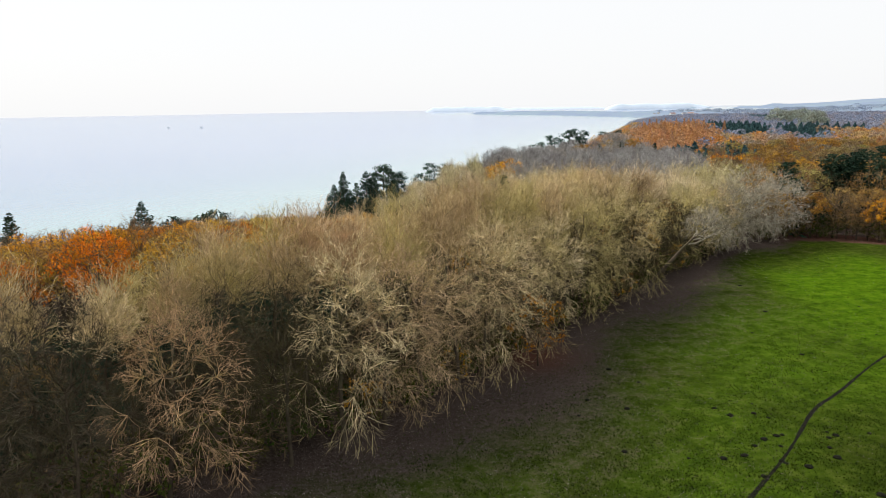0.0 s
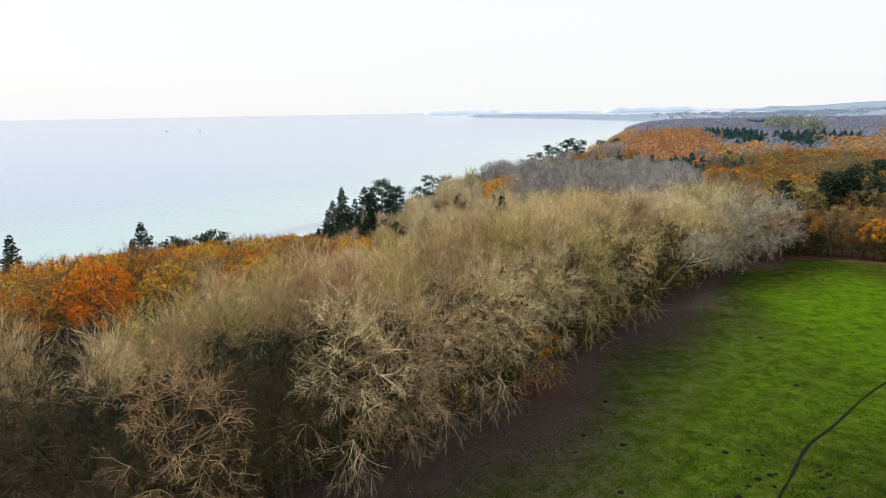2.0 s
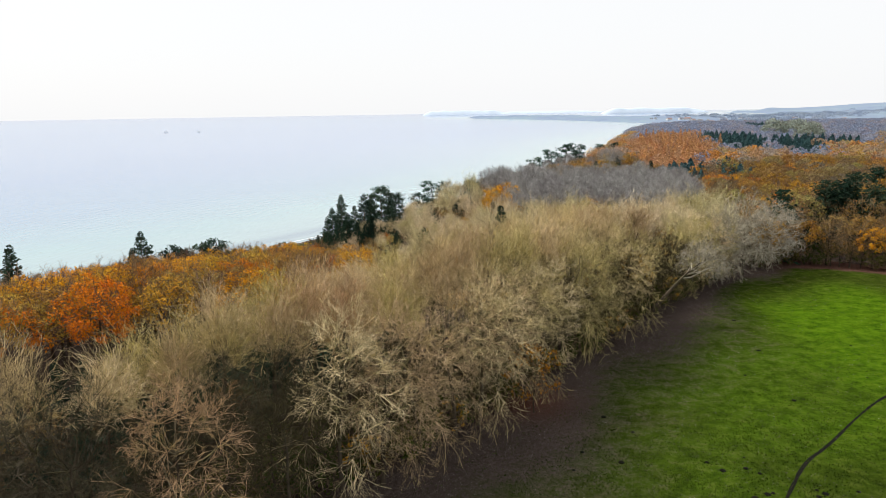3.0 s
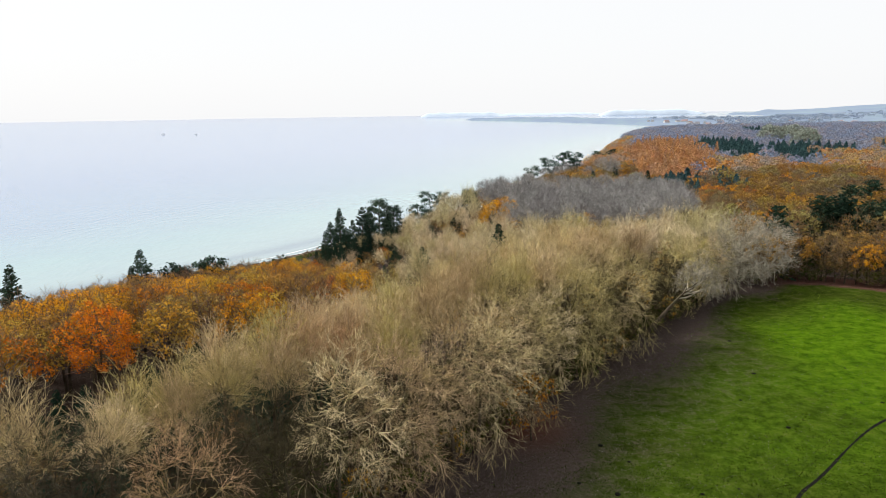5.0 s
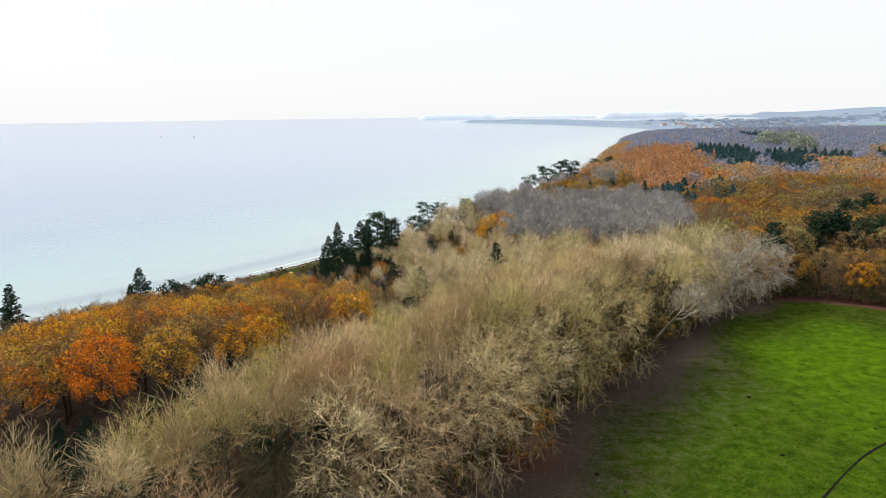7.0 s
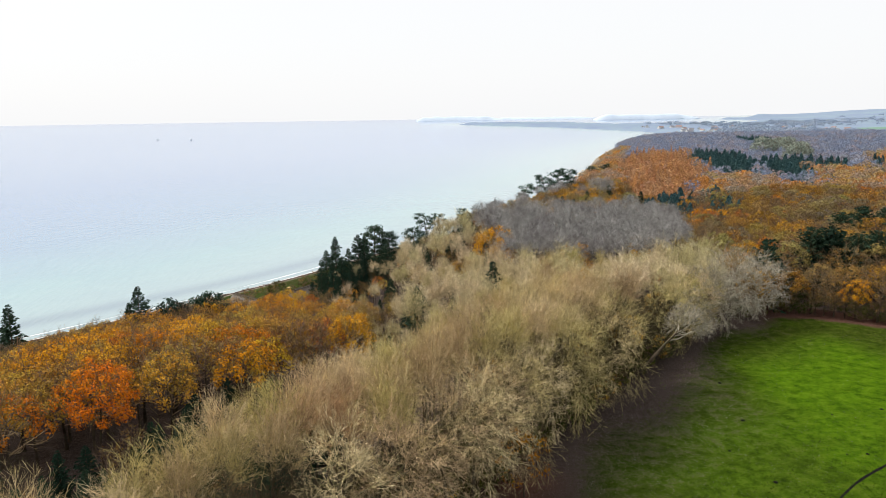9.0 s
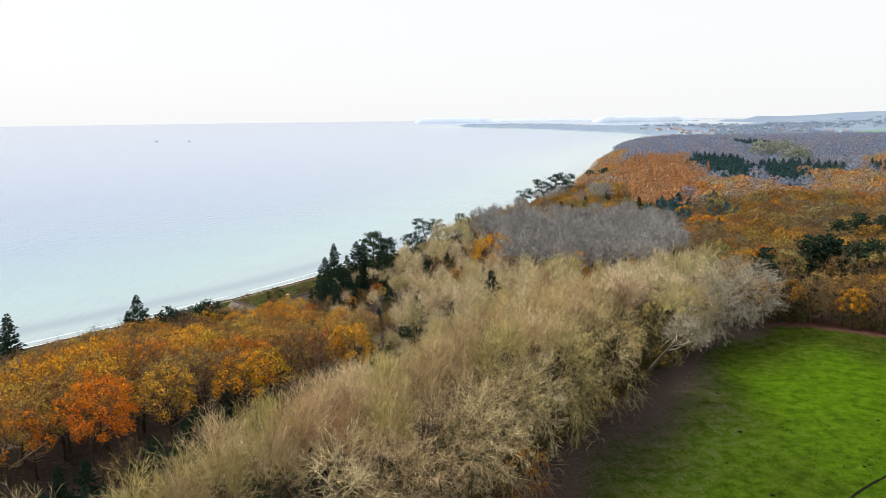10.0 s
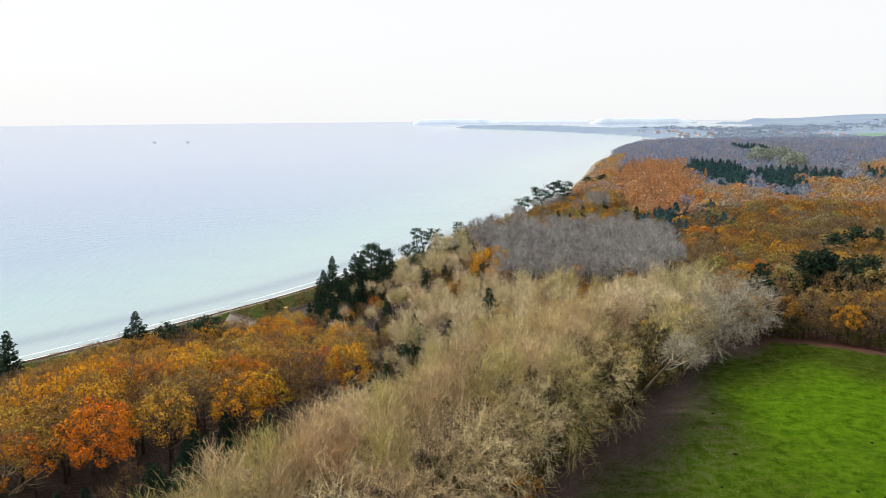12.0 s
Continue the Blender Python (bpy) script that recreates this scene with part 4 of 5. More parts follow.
for x, y, top in ((-20.2, 228, 15.2), (-15.5, 231, 12.5)):
    z = gz(x, y)
    plant(TIERED_PINE, x, y, z, (top - z) / 17.5, rng.uniform(0, 360))
for x, y, top in ((-2.9, 284, 11.6), (1.8, 282, 11.2), (14.5, 325, 7.6), (45, 359, 15.5), (62, 388, 18), (69, 391, 21), (74, 394, 20), (106, 458, 17), (117, 478, 17)):
    z = gz(x, y)
    plant(pick(PINES), x, y, z, (top - z) / 12.4, rng.uniform(0, 360))

# grey stand
for x, y in scatter([(18, 190), (45, 185), (66, 188), (76, 210), (94, 270), (60, 276), (29, 266), (16, 260), (20, 225)], 6.2):
    plant(pick(GREY_TREES), *spot(x, y), rng.uniform(0.88, 1.05), rng.uniform(0, 360))
for x, y, k in ((17.5, 203, 1.48), (62, 200, 1.25), (40, 194, 1.2)):
    plant(pick(YELLOW), *spot(x, y), k, rng.uniform(0, 360))

for x, y, a in along([(22, 187), (44, 182), (64, 186)], 1.0, 4.5):
    plant(pick(ORANGE), *spot(x, y), rng.uniform(0.7, 1.0), rng.uniform(0, 360))

# autumn wood behind the meadow and away over the rise
# low growth at the wood's foot, some of it in shade-dark twigs
for x, y, a in along(EDGE[15:21], 0.8, 2.2):
    r = rng.uniform()
    plant(pick(SHADED_TREES) if r < 0.25 else pick(HALF) if r < 0.65 else pick(BUSHES), *spot(x, y), rng.uniform(0.26, 0.4) if r < 0.25 else rng.uniform(0.42, 0.62) if r < 0.65 else rng.uniform(0.7, 1.1), rng.uniform(0, 360))
for x, y, a in along(EDGE[15:21], 5.0, 3.0):
    plant(pick(BUSHES), *spot(x, y), rng.uniform(0.9, 1.4), rng.uniform(0, 360))
for x, y, a in along(EDGE[15:21], 1.5, 5.0):
    plant(pick(YELLOW if rng.uniform() < 0.15 else FAR_ORANGE if rng.uniform() < 0.2 else HALF), *spot(x, y), rng.uniform(0.8, 1.05), rng.uniform(0, 360))
WIDE_1 = [(78, 176), (95, 172), (112, 160), (140, 136), (215, 200), (260, 300), (200, 340), (150, 330), (110, 300), (98, 275), (78, 212)]
for x, y in scatter(WIDE_1, 7.9, wide=True):
    r = rng.uniform()
    plant(pick(HALF) if r < 0.34 else pick(YELLOW) if r < 0.42 else pick(ORANGE) if r < 0.54 else pick(FAR_ORANGE), *spot(x, y), rng.uniform(1.0, 1.28) * (0.85 if field_depth(x, y) > -14 else 1.0), rng.uniform(0, 360))
for x, y, top in ((133, 222, 18.5), (146, 232, 19), (151, 228, 18.5), (104, 187, 19.5), (109, 186, 20), (114, 182, 18.5), (120, 183, 19), (86, 175, 18.5), (106.5, 190, 17), (111, 189, 18)):
    plant(pick(BROAD_FIRS), *spot(x, y), (top - gz(x, y)) / 14.2, rng.uniform(0, 360))
WIDE_2 = [(110, 300), (150, 330), (200, 340), (260, 300), (420, 520), (300, 420), (245, 460), (205, 350), (185, 385), (178, 430), (140, 370)]
COAST_2 = [(16, 264), (29, 270), (60, 280), (96, 282), (100, 300), (90, 316), (106, 380), (84, 425), (58, 378), (34, 330), (10, 290)]
for x, y in scatter(COAST_2, 7.0):
    low = 0.6 + 0.4 * float(smooth(15, 60, inland(x, y)))
    plant(pick(FAR_ORANGE) if rng.uniform() < 0.7 else pick(YELLOW) if rng.uniform() < 0.7 else pick(GREY_TREES), *spot(x, y), low * rng.uniform(0.85, 1.1), rng.uniform(0, 360))
for x, y in ((292, 615), (318, 632), (327, 655), (284, 545), (300, 570)):
    plant(PALE_LEAF, *spot(x, y), rng.uniform(1.3, 1.5), rng.uniform(0, 360))


# ---- distant stands, each one joined body of uncounted trees ----
def crown_pattern(seed, H, spread, n, size):
    """A crown far off: leaf and twig sprays in clumps over a low dome."""
    g = np.random.default_rng(seed)
    k = 15
    d, r = dome(g, k, -8, (spread, spread, H * 0.27), 0.15)
    m = np.repeat(np.arange(k), n // k)
    way = unit(g.normal(size=(len(m), 3)) + 0.8 * d[m] + np.array([0, 0, 0.4]))
    p = r[m] * 0.8 + way * spread * 0.34 * g.uniform(0.6, 1.05, (len(m), 1)) + np.array([0, 0, H * 0.64])
    return sprays(p, size, g, 0.25, out=way * 1.3)


def cone_pattern(seed, H, spread, n, size):
    g = np.random.default_rng(seed)
    u = g.uniform(0, 1, n) ** 1.3
    a = g.uniform(0, 6.283, n)
    p = np.column_stack([np.cos(a) * spread * (1 - u), np.sin(a) * spread * (1 - u), H * (0.12 + 0.88 * u)])
    d = unit(np.column_stack([np.cos(a), np.sin(a), 0 * a - 0.5]) + g.normal(size=(n, 3)) * 0.25)
    v, f = blades(p - d * size * 0.4, d, np.full(n, size * 1.4), np.full(n, size * 0.8), g)
    w, h = tubes(np.array([[[0, 0, -1.0], [0, 0, H]]]), np.array([[0.2, 0.03]]), 4)
    return join((v, f), (w, h))


def stand(name, places, patterns, mat, label, category, lo=0.85, hi=1.1):
    """Trees joined to one body, with a tone for each of them."""
    vs, fs, tone, n = [], [], [], 0
    z = ground_z([p[0] for p in places], [p[1] for p in places])
    for (x, y), h in zip(places, z):
        v, f = patterns[int(rng.integers(len(patterns)))]
        a, s = rng.uniform(0, 6.283), rng.uniform(lo, hi)
        c, q = math.cos(a) * s, math.sin(a) * s
        vs.append(np.column_stack([v[:, 0] * c - v[:, 1] * q + x, v[:, 0] * q + v[:, 1] * c + y, v[:, 2] * s + h]))
        fs.append(f + n)
        tone.append(np.full(len(v), rng.uniform()))
        n += len(v)
    me = mesh_of(name, np.concatenate(vs), np.concatenate(fs), mat)
    me.attributes.new("tone", "FLOAT", "POINT").data.foreach_set("value", np.concatenate(tone).astype(np.float32))
    return tagged(new(name, me), label, category, kind="stuff")


ROUND = [crown_pattern(400 + i, 15, 4.4, 300, 0.42) for i in range(4)]
ROUND_FAR = [crown_pattern(410 + i, 15, 5.4, 190, 0.5) for i in range(4)]
CONE = [cone_pattern(420 + i, 15, 3.7, 300, 0.95) for i in range(3)]
NARROW = [cone_pattern(430 + i, 16, 2.8, 240, 0.65) for i in range(3)]
COAST_3 = [(106, 380), (124, 470), (178, 650), (230, 820), (200, 810), (158, 665), (122, 540), (88, 440)]
WIDE_3 = [(290, 420), (420, 520), (560, 780), (500, 760), (430, 640), (330, 540)]
stand("autumn_wood", scatter(WIDE_2, 7.6, wide=True) + scatter(COAST_3, 8.0) + scatter(WIDE_3, 10.0), ROUND, FAR_AUTUMN, "rolling crowns of russet, gold and bare trees", "wood")
SPRUCE_ZONES = (([(84, 298), (112, 262), (136, 300), (143, 340), (118, 330)], 5.0), ([(180, 500), (240, 640), (262, 600), (225, 480), (190, 408), (180, 440)], 6.2),
                ([(200, 415), (228, 400), (262, 440), (300, 500), (256, 540), (225, 480)], 6.6), ([(262, 405), (285, 400), (335, 490), (318, 505)], 7.0), ([(350, 760), (405, 950), (440, 930), (390, 770)], 7.0))
stand("spruce_stand", [p for poly, gap in SPRUCE_ZONES for p in scatter(poly, gap)], CONE, FAR_NEEDLE, "dense spruce blocks in the wood, blue-green with haze", "wood", 0.72, 1.02)
stand("larch_stand", scatter([(128, 470), (182, 640), (224, 606), (180, 500), (178, 432), (165, 425), (114, 322), (96, 318)], 7.0), NARROW + ROUND[:1], FAR_LARCH, "larches in pinkish orange needle", "wood", 0.7, 1.2)
LARCHES = [(128, 470), (182, 640), (224, 606), (180, 500), (178, 432), (165, 425), (114, 322), (96, 318)]
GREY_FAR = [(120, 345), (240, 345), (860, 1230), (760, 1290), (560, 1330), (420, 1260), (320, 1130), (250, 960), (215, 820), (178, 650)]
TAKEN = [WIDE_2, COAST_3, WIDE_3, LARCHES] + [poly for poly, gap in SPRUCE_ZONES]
stand("bare_wood", [p for p in scatter(GREY_FAR, 11.0, wide=True) if not any(in_poly(poly, *p) for poly in TAKEN)], ROUND_FAR, FAR_GREY, "grey and violet leafless wood hazed blue on the far rise", "wood")


# patterns that were not planted go
for proto in [o for o in scene.objects if o.type == "EMPTY" and o.parent is None and o.name not in used and tuple(o.location) == (0, 0, 0)]:
    for o in (*proto.children_recursive, proto):
        bpy.data.objects.remove(o)

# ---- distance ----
# haze over islands and distant crowns is painted in as pale blue base colour
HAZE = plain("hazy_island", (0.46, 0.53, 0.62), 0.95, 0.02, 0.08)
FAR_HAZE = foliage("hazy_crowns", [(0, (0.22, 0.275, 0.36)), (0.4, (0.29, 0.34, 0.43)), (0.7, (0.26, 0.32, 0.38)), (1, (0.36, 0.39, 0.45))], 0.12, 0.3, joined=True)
far_places = []
for _ in range(2600):
    r, a = 1280 + 1900 * rng.uniform() ** 1.4, radians(rng.uniform(11, 37))
    x, y = r * math.sin(a), r * math.cos(a)
    if inland(x, y) > 120 and x > 0.3 * y and not (940 < x < 1420 and 1480 < y < 1900) and math.sin(x * 0.008) + math.cos(y * 0.006 + x * 0.004) + rng.normal() * 0.5 > -0.2:
        far_places.append((x, y))
HAZE_ROUND = [crown_pattern(440 + i, 10, 8.0, 110, 1.1) for i in range(4)]
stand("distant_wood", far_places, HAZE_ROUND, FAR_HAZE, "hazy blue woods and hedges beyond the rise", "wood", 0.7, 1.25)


def ridge(name, x0, x1, y0, depth, top, seed, mat, label):
    """A long low island: a lumpy back of land rising out of the water."""
    g = np.random.default_rng(seed)
    n, k = 60, 7
    u, v = np.linspace(0, 1, n), np.linspace(-1, 1, k)
    crest = top * np.clip(np.minimum(u * 9, (1 - u) * 5), 0, 1) ** 0.6 * (0.8 + 0.2 * np.interp(u, np.linspace(0, 1, 14), g.uniform(0, 1, 14)))
    X = (x0 + (x1 - x0) * u)[:, None] + 0 * v
    Y = y0 + depth * v[None] + 0 * X
    Z = SEA - 2 + swell((x0 + x1) / 2, y0) + crest[:, None] * (1 - v[None] ** 4) + g.uniform(0, 1.2, (n, k))
    idx = np.arange(n * k).reshape(n, k)
    a, b2, c, d = idx[:-1, :-1].ravel(), idx[1:, :-1].ravel(), idx[1:, 1:].ravel(), idx[:-1, 1:].ravel()
    me = mesh_of(name, np.stack([X, Y, Z], -1).reshape(-1, 3), np.concatenate([np.stack([a, b2, c], -1), np.stack([a, c, d], -1)]), mat)
    return tagged(new(name, me), label, "island", kind="structure")


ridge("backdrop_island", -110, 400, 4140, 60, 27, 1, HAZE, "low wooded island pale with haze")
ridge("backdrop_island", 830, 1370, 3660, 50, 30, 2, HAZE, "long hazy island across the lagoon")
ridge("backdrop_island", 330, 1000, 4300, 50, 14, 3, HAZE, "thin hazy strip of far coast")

# field green with the blue of the haze mixed in
FIELD_GREEN = plain("far_field_grass", (0.14, 0.235, 0.18), 0.95, 0.02, 0.15)


def far_field(x0, x1, y0, y1):
    xs, ys = np.linspace(x0, x1, 14), np.linspace(y0, y1, 14)
    x, y, f = sheet(xs, ys)
    x = x + (y - y0) * 0.45
    me = mesh_of("far_field", np.column_stack([x, y, ground_z(x, y) + 1.2]), f, FIELD_GREEN)
    return tagged(new("far_field", me), "blue-green winter field beyond the houses", "field", kind="structure")


far_field(960, 1300, 1500, 1860)

WALL_WHITE = plain("white_render", (0.62, 0.62, 0.61), 0.9, 0.6, 0.08)
WALL_OCHRE = plain("ochre_limewash", (0.45, 0.31, 0.13), 0.9, 0.8, 0.12)
ROOF_SLATE = plain("grey_roof", (0.20, 0.20, 0.22), 0.85, 0.7, 0.2)
ROOF_RED = plain("tile_roof", (0.26, 0.19, 0.18), 0.85, 0.7, 0.2)
THATCH = plain("weathered_thatch", (0.20, 0.175, 0.15), 0.95, 2.2, 0.3, 0.05)
PEG = plain("ridge_oak", (0.10, 0.085, 0.07), 0.9, 3.0, 0.3)
GLASS = material("window_glass", 0.1, 0.5)[0]
GLASS.node_tree.nodes["Principled BSDF"].inputs["Base Color"].default_value = (0.03, 0.04, 0.05, 1)


def box(bm, x0, x1, y0, y1, z0, z1):
    return bmesh.ops.create_cube(bm, size=1, matrix=Matrix.Translation(((x0 + x1) / 2, (y0 + y1) / 2, (z0 + z1) / 2)) @ Matrix.Diagonal((x1 - x0, y1 - y0, z1 - z0, 1)))


def gable_walls(L, W, eave, top):
    """Four walls with pointed gables, along x."""
    bm = bmesh.new()
    section = [(-W / 2, 0), (W / 2, 0), (W / 2, eave), (0, top), (-W / 2, eave)]
    a = [bm.verts.new((-L / 2, y, z)) for y, z in section]
    c = [bm.verts.new((L / 2, y, z)) for y, z in section]
    bm.faces.new(a[::-1]), bm.faces.new(c)
    for i in range(5):
        j = (i + 1) % 5
        bm.faces.new((a[i], a[j], c[j], c[i]))
    return bm


def roof_slab(L, W, eave, top, thick, over=0.5):
    bm = bmesh.new()
    k = (top - eave) / (W / 2)
    y = W / 2 + over
    section = [(-y, eave - over * k), (-y, eave - over * k + thick), (0, top + thick), (y, eave - over * k + thick), (y, eave - over * k), (0, top + 0.02)]
    a = [bm.verts.new((-L / 2 - over * 0.6, s, z)) for s, z in section]
    c = [bm.verts.new((L / 2 + over * 0.6, s, z)) for s, z in section]
    for i in range(6):
        j = (i + 1) % 6
        bm.faces.new((a[i], a[j], c[j], c[i]))
    bm.faces.new((a[0], a[5], a[2], a[1])), bm.faces.new((a[5], a[4], a[3], a[2]))
    bm.faces.new((c[0], c[1], c[2], c[5])), bm.faces.new((c[5], c[2], c[3], c[4]))
    bmesh.ops.recalc_face_normals(bm, faces=bm.faces)
    return bm


def cottage(x, y, turn, L, W, eave, top, wall, label, chimney=None):
    ob = new("cottage")
    part("wall", gable_walls(L, W, eave, top), wall, ob)
    part("roof", roof_slab(L, W, eave, top, 0.35), THATCH, ob, "weathered grey thatched roof")
    bm = bmesh.new()
    box(bm, -L / 2 - 0.2, L / 2 + 0.2, -0.35, 0.35, top + 0.22, top + 0.45)
    bmesh.ops.bevel(bm, geom=bm.edges[:], offset=0.08, segments=1, affect="EDGES")
    part("ridge_cap", bm, PEG, ob, "dark thatch ridge cap")
    for i in range(int(L / 0.9)):
        for s in (-1, 1):
            bm = bmesh.new()
            bmesh.ops.create_cube(bm, size=1, matrix=pose(-L / 2 + 0.5 + i * 0.9, s * 0.28, top + 0.42, s * 42, 0, 0) @ Matrix.Diagonal((0.14, 0.1, 1.0, 1)))
            part("ridge_peg", bm, PEG, ob)
    for i in range(3):
        bm = bmesh.new()
        cx = -L / 2 + L * (i + 0.5) / 3
        box(bm, cx - 0.5, cx + 0.5, -W / 2 - 0.04, -W / 2 + 0.05, 0.9, 1.9)
        part("window", bm, GLASS, ob)
    if chimney:
        bm = bmesh.new()
        box(bm, chimney - 0.4, chimney + 0.4, -0.4, 0.4, top - 0.6, top + 1.5)
        box(bm, chimney - 0.5, chimney + 0.5, -0.5, 0.5, top + 1.5, top + 1.7)
        part("chimney", bm, wall, ob, "ochre chimney stack")
    ob.matrix_basis = pose(x, y, gz(x, y) - 0.7, 0, 0, turn)
    return tagged(ob, label, "house")


cottage(-55.0, 194.0, -42, 13.0, 6.5, 2.3, 5.4, WALL_OCHRE, "long thatched cottage above the beach")
cottage(-40.8, 198.5, 58, 12.0, 6.2, 2.3, 5.2, WALL_OCHRE, "ochre thatched cottage with a chimney by the shore", chimney=-4.0)


def far_house(roof, label, size):
    ob = new("house")
    L, W = size
    part("wall", gable_walls(L, W, 3.2, 6.4), WALL_WHITE, ob)
    part("roof", roof_slab(L, W, 3.2, 6.4, 0.25), roof, ob)
    return tagged(ob, label, "house", "houses of the far village")


VILLAGE = [far_house(ROOF_SLATE, "white village house with a grey roof", (13, 8)), far_house(ROOF_RED, "white village house with a red tiled roof", (15, 9))]
for i in range(70):
    a, r = radians(rng.uniform(16, 31)), rng.uniform(1480, 2350)
    x, y = r * math.sin(a), r * math.cos(a)
    plant(pick(VILLAGE), x, y, gz(x, y), rng.uniform(0.8, 1.25), rng.uniform(0, 180))

# boats lying off the coast
HULL = plain("boat_hull", (0.45, 0.47, 0.51), 0.5, 0.5, 0.1)
CABIN = plain("boat_cabin", (0.5, 0.5, 0.5), 0.5, 0.5, 0.1)


def boat(x, y, turn):
    ob = new("boat")
    bm = bmesh.new()
    ring = [(-5, -1.4), (3, -1.5), (6, 0), (3, 1.5), (-5, 1.4)]
    lo = [bm.verts.new((p * 0.9, q * 0.7, -0.4)) for p, q in ring]
    hi = [bm.verts.new((p, q, 1.0 + (0.5 if p > 5 else 0))) for p, q in ring]
    bm.faces.new(lo[::-1]), bm.faces.new(hi)
    for i in range(5):
        j = (i + 1) % 5
        bm.faces.new((lo[i], lo[j], hi[j], hi[i]))
    part("hull", bm, HULL, ob)
    bm = bmesh.new()
    box(bm, -3.5, -0.5, -1, 1, 1.0, 2.9)
    bmesh.ops.bevel(bm, geom=bm.edges[:], offset=0.15, segments=1, affect="EDGES")
    part("cabin", bm, CABIN, ob, "pale wheelhouse")
    bm = bmesh.new()
    bmesh.ops.create_cone(bm, segments=6, radius1=0.1, radius2=0.05, depth=4.5, matrix=Matrix.Translation((0.2, 0, 3.2)), cap_ends=True)
    part("mast", bm, HULL, ob)
    ob.matrix_basis = pose(x, y, SEA + float(swell(x, y)), 0, 0, turn) @ Matrix.Scale(0.7, 4)
    return tagged(ob, "small grey fishing boat out at sea", "boat", "boats off the coast")


boat(-745, 1900, 20)
boat(-650, 1880, 170)


# ---- shore lines ----
WEED = plain("dry_seaweed", (0.045, 0.028, 0.024), 0.95, 1.5, 0.5, 0.08)
FOAM = plain("surf_foam", (0.6, 0.61, 0.61), 0.7, 1.2, 0.08)


def ribbon(name, line, offset, width, height, mat, label, category, uneven=0.5, seed=1):
    """A low bank along a line: two ragged edges and a raised middle."""
    g = np.random.default_rng(seed)
    pts = []
    for (x1, y1), (x2, y2) in zip(line[:-1], line[1:]):
        n = max(2, int(math.hypot(x2 - x1, y2 - y1) / 1.5))
        pts += [(x1 + (x2 - x1) * i / n, y1 + (y2 - y1) * i / n) for i in range(n)]
    P = np.array(pts)
    T = unit(np.gradient(P, axis=0))
    N = np.column_stack([T[:, 1], -T[:, 0]])
    w = width * (1 + uneven * (g.uniform(-1, 1, len(P)) * 0.5 + np.sin(np.arange(len(P)) * 0.21) * 0.5))
    o = offset + uneven * width * 0.4 * np.sin(np.arange(len(P)) * 0.09 + seed)
    V = []
    for k, lift in ((-0.5, 0.0), (-0.2, 0.8), (0.2, 1.0), (0.5, 0.0)):
        q = P + N * (o + w * k)[:, None]
        z = np.maximum(ground_z(q[:, 0], q[:, 1]), SEA) + 0.02 + height * lift * (0.7 + 0.6 * g.uniform(size=len(P)))
        V.append(np.column_stack([q, z]))
    V = np.stack(V, 1)
    n, k = V.shape[:2]
    idx = np.arange(n * k).reshape(n, k)
    a, b2, c, d = idx[:-1, :-1].ravel(), idx[1:, :-1].ravel(), idx[1:, 1:].ravel(), idx[:-1, 1:].ravel()
    me = mesh_of(name, V.reshape(-1, 3), np.concatenate([np.stack([a, b2, c], -1), np.stack([a, c, d], -1)]), mat)
    return tagged(new(name, me), label, category, kind="structure")


BEACH = [p for p in COAST if -200 < p[0] < 110]
ribbon("seaweed_bank", BEACH, 2.8, 3.2, 0.3, WEED, "dark bank of washed-up seaweed along the beach", "seaweed", 0.5, 2)
ribbon("surf_line", BEACH, 0.2, 0.6, 0.06, FOAM, "thin white line of surf at the waterline", "surf", 0.7, 3)
ribbon("surf_line", BEACH, -4.0, 0.5, 0.05, FOAM, "faint line of a small breaking wave", "surf", 0.9, 5)

# ---- meadow ----
MUD = plain("trodden_soil", (0.008, 0.008, 0.005), 0.95, 2.0, 0.4, 0.05)
TRACK = rounded([(120, 118), (95, 107), (75, 97), (62, 89.5), (57.5, 86.5), (51.6, 81.3), (44, 73.7), (39.5, 70.1), (34.2, 63), (30.7, 58.7), (26.2, 54), (20, 47), (12, 38), (5, 20)])
ribbon("path", TRACK, 0, 0.36, 0.02, MUD, "narrow dark trodden path winding over the meadow", "path", 0.45, 7)

TUFT = foliage("meadow_blades", [(0, (0.009, 0.016, 0.002)), (0.35, (0.026, 0.046, 0.003)), (0.7, (0.065, 0.115, 0.004)), (1, (0.11, 0.15, 0.008))], 0.5, 0.3, joined=True)
FALLEN = foliage("fallen_leaves", [(0, (0.05, 0.035, 0.025)), (0.5, (0.11, 0.085, 0.07)), (0.8, (0.22, 0.18, 0.165)), (1, (0.40, 0.36, 0.34))], 0.3, 0.1, joined=True)


def meadow_points(n, y_lo, y_hi, power=1.5):
    y = y_lo + (y_hi - y_lo) * rng.uniform(size=n) ** power
    x = rng.uniform(-0.45, 0.72, n) * y
    f = field_depth(x, y)
    return x, y, f


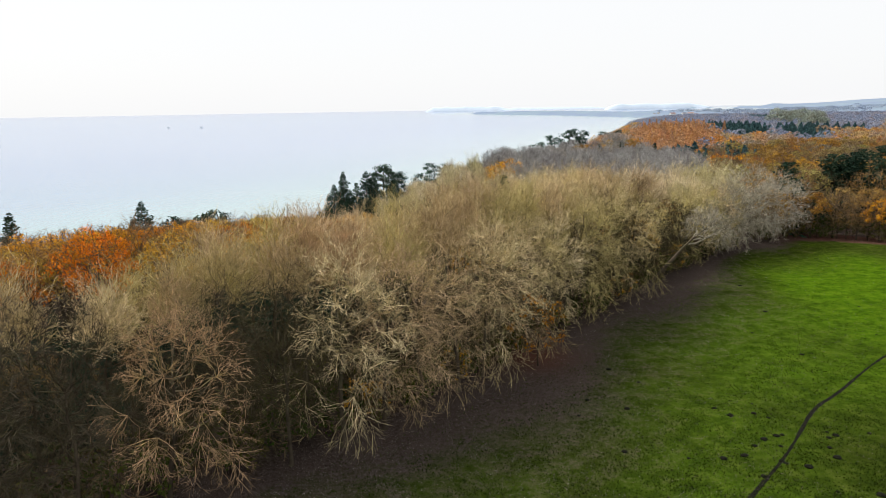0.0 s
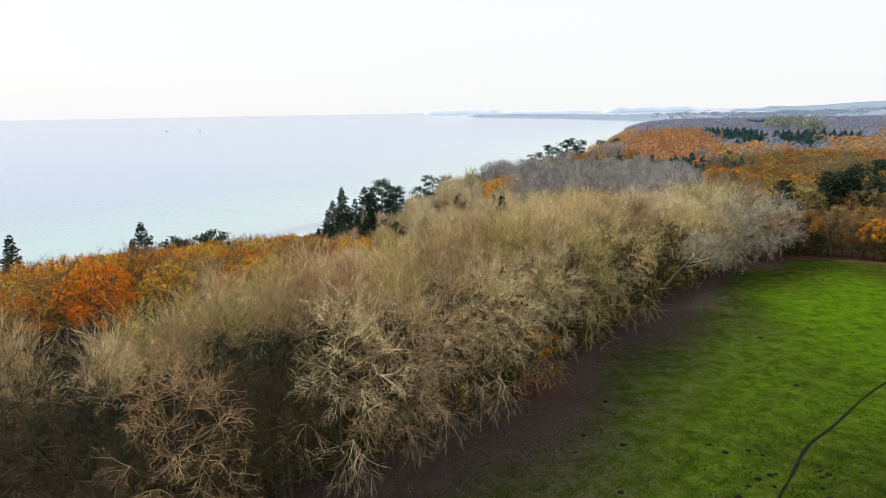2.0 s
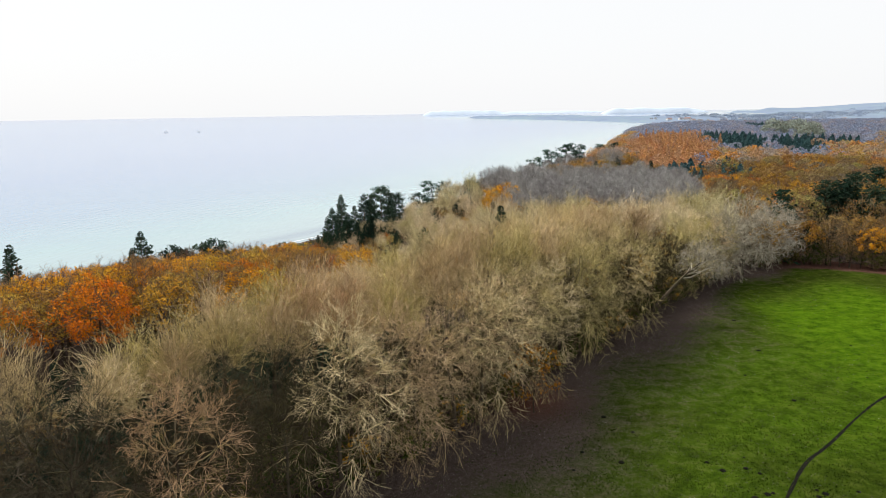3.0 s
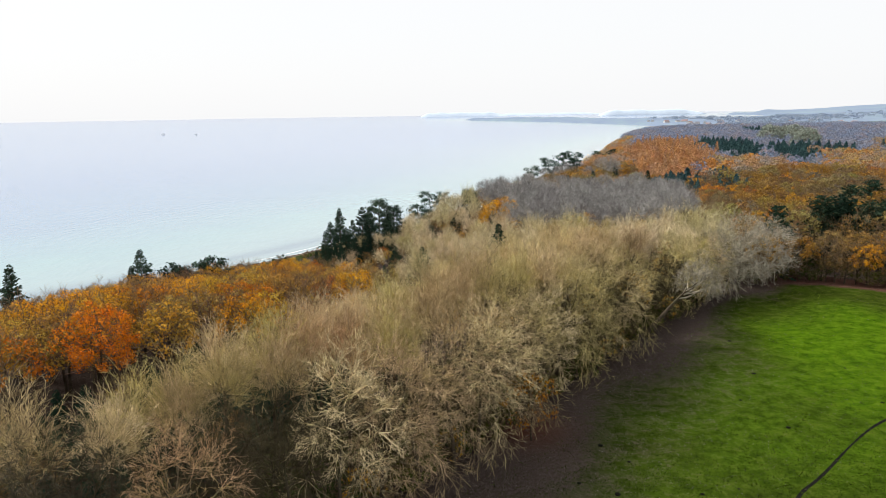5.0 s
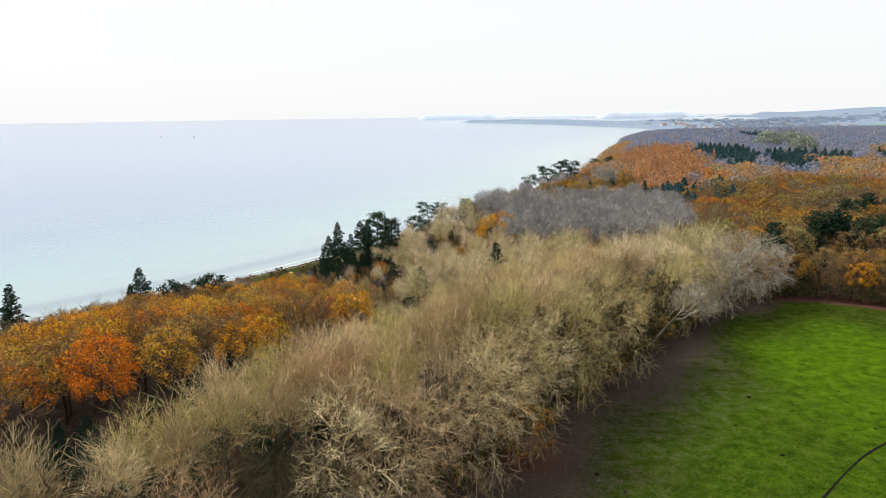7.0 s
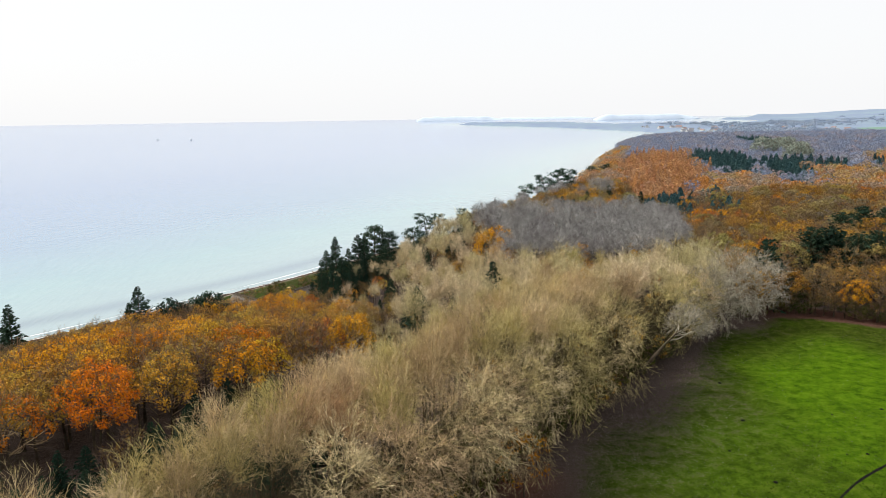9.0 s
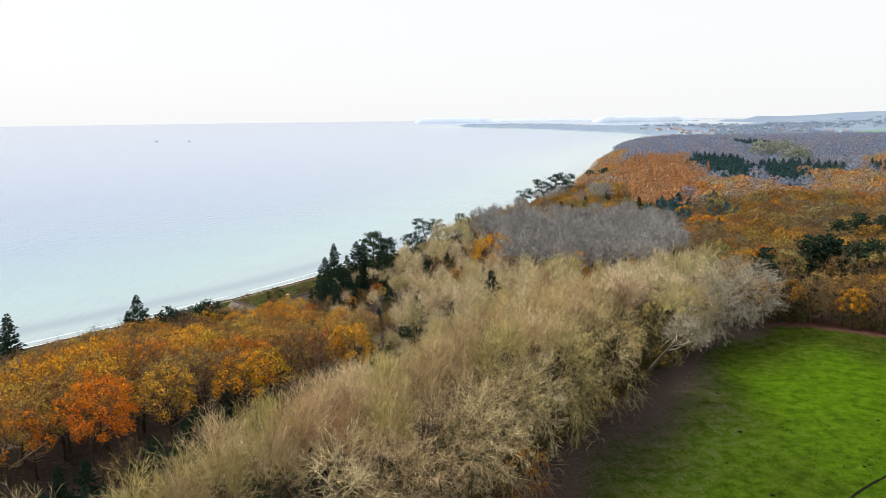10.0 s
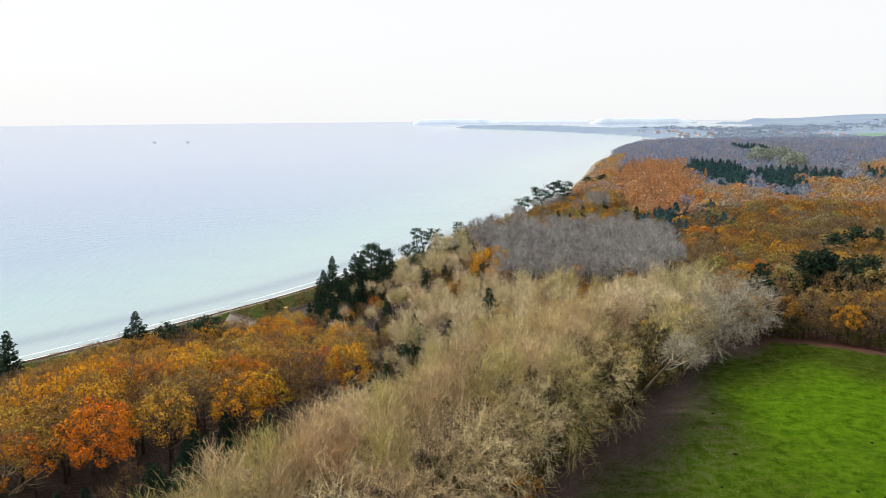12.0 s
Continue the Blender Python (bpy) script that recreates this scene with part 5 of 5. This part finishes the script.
def meadow_grass():
    x, y, f = meadow_points(230000, 46, 165)
    keep = (f > 4 + 10 * rng.uniform(size=len(x)) ** 2) & (np.sin(x * 0.7) * np.sin(y * 0.8 + 1) + rng.normal(size=len(x)) * 0.6 > -0.3)
    x, y = x[keep], y[keep]
    n = len(x)
    p = np.column_stack([x, y, ground_z(x, y) - 0.02])
    d = unit(rng.normal(size=(n, 3)) * np.array([0.5, 0.5, 0.1]) + np.array([0, 0, 0.8]))
    v, f3 = blades(p, d, rng.uniform(0.1, 0.26, n), rng.uniform(0.05, 0.14, n), rng)
    me = mesh_of("meadow_grass", v, f3, TUFT)
    # blades darker near, brighter far over the meadow
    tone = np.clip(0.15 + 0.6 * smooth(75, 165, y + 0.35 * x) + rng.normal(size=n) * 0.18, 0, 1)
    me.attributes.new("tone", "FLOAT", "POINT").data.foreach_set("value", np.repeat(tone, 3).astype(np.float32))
    tagged(new("meadow_grass", me), "uneven tufts of green meadow grass", "grass", kind="stuff")


def leaf_litter():
    x, y, f = meadow_points(330000, 42, 150)
    keep = (f > -3) & (rng.uniform(size=len(x)) < np.exp(-np.maximum(f, 0) / np.where(y < 110, 17.0, 10.0)) * (0.25 + 0.75 * (np.sin(x * 0.35 + 2) * np.sin(y * 0.3) > -0.35)))
    x, y = x[keep], y[keep]
    n = len(x)
    p = np.column_stack([x, y, ground_z(x, y) + 0.04 + 0.04 * rng.uniform(size=n)])
    v, f3 = sprays(p, 0.045, rng, 2.5)
    me = mesh_of("leaf_litter", v, f3, FALLEN)
    me.attributes.new("tone", "FLOAT", "POINT").data.foreach_set("value", np.repeat(rng.uniform(size=n) ** 1.5, 4).astype(np.float32))
    tagged(new("leaf_litter", me), "scattered brown and bleached fallen leaves", "leaves", kind="stuff")


meadow_grass()
leaf_litter()


def molehill():
    bm = bmesh.new()
    bmesh.ops.create_icosphere(bm, subdivisions=2, radius=0.4)
    for v in bm.verts:
        k = 1 + 0.35 * noise.noise(v.co * 5)
        v.co = Vector((v.co.x * k, v.co.y * k, max(v.co.z, -0.1) * 0.5 * k))
    ob = part("molehill", bm, MUD, None)
    return tagged(ob, "dark heap of loose soil in the grass", "molehill", "molehills in the meadow")


HEAP = molehill()
for i in range(64):
    x, y = (rng.normal(33, 9), rng.normal(62, 7)) if i < 26 else (rng.uniform(12, 80), rng.uniform(50, 125))
    if float(field_depth(x, y)) > 12:
        plant(HEAP, *spot(x, y), rng.uniform(0.35, 1.0), rng.uniform(0, 360))
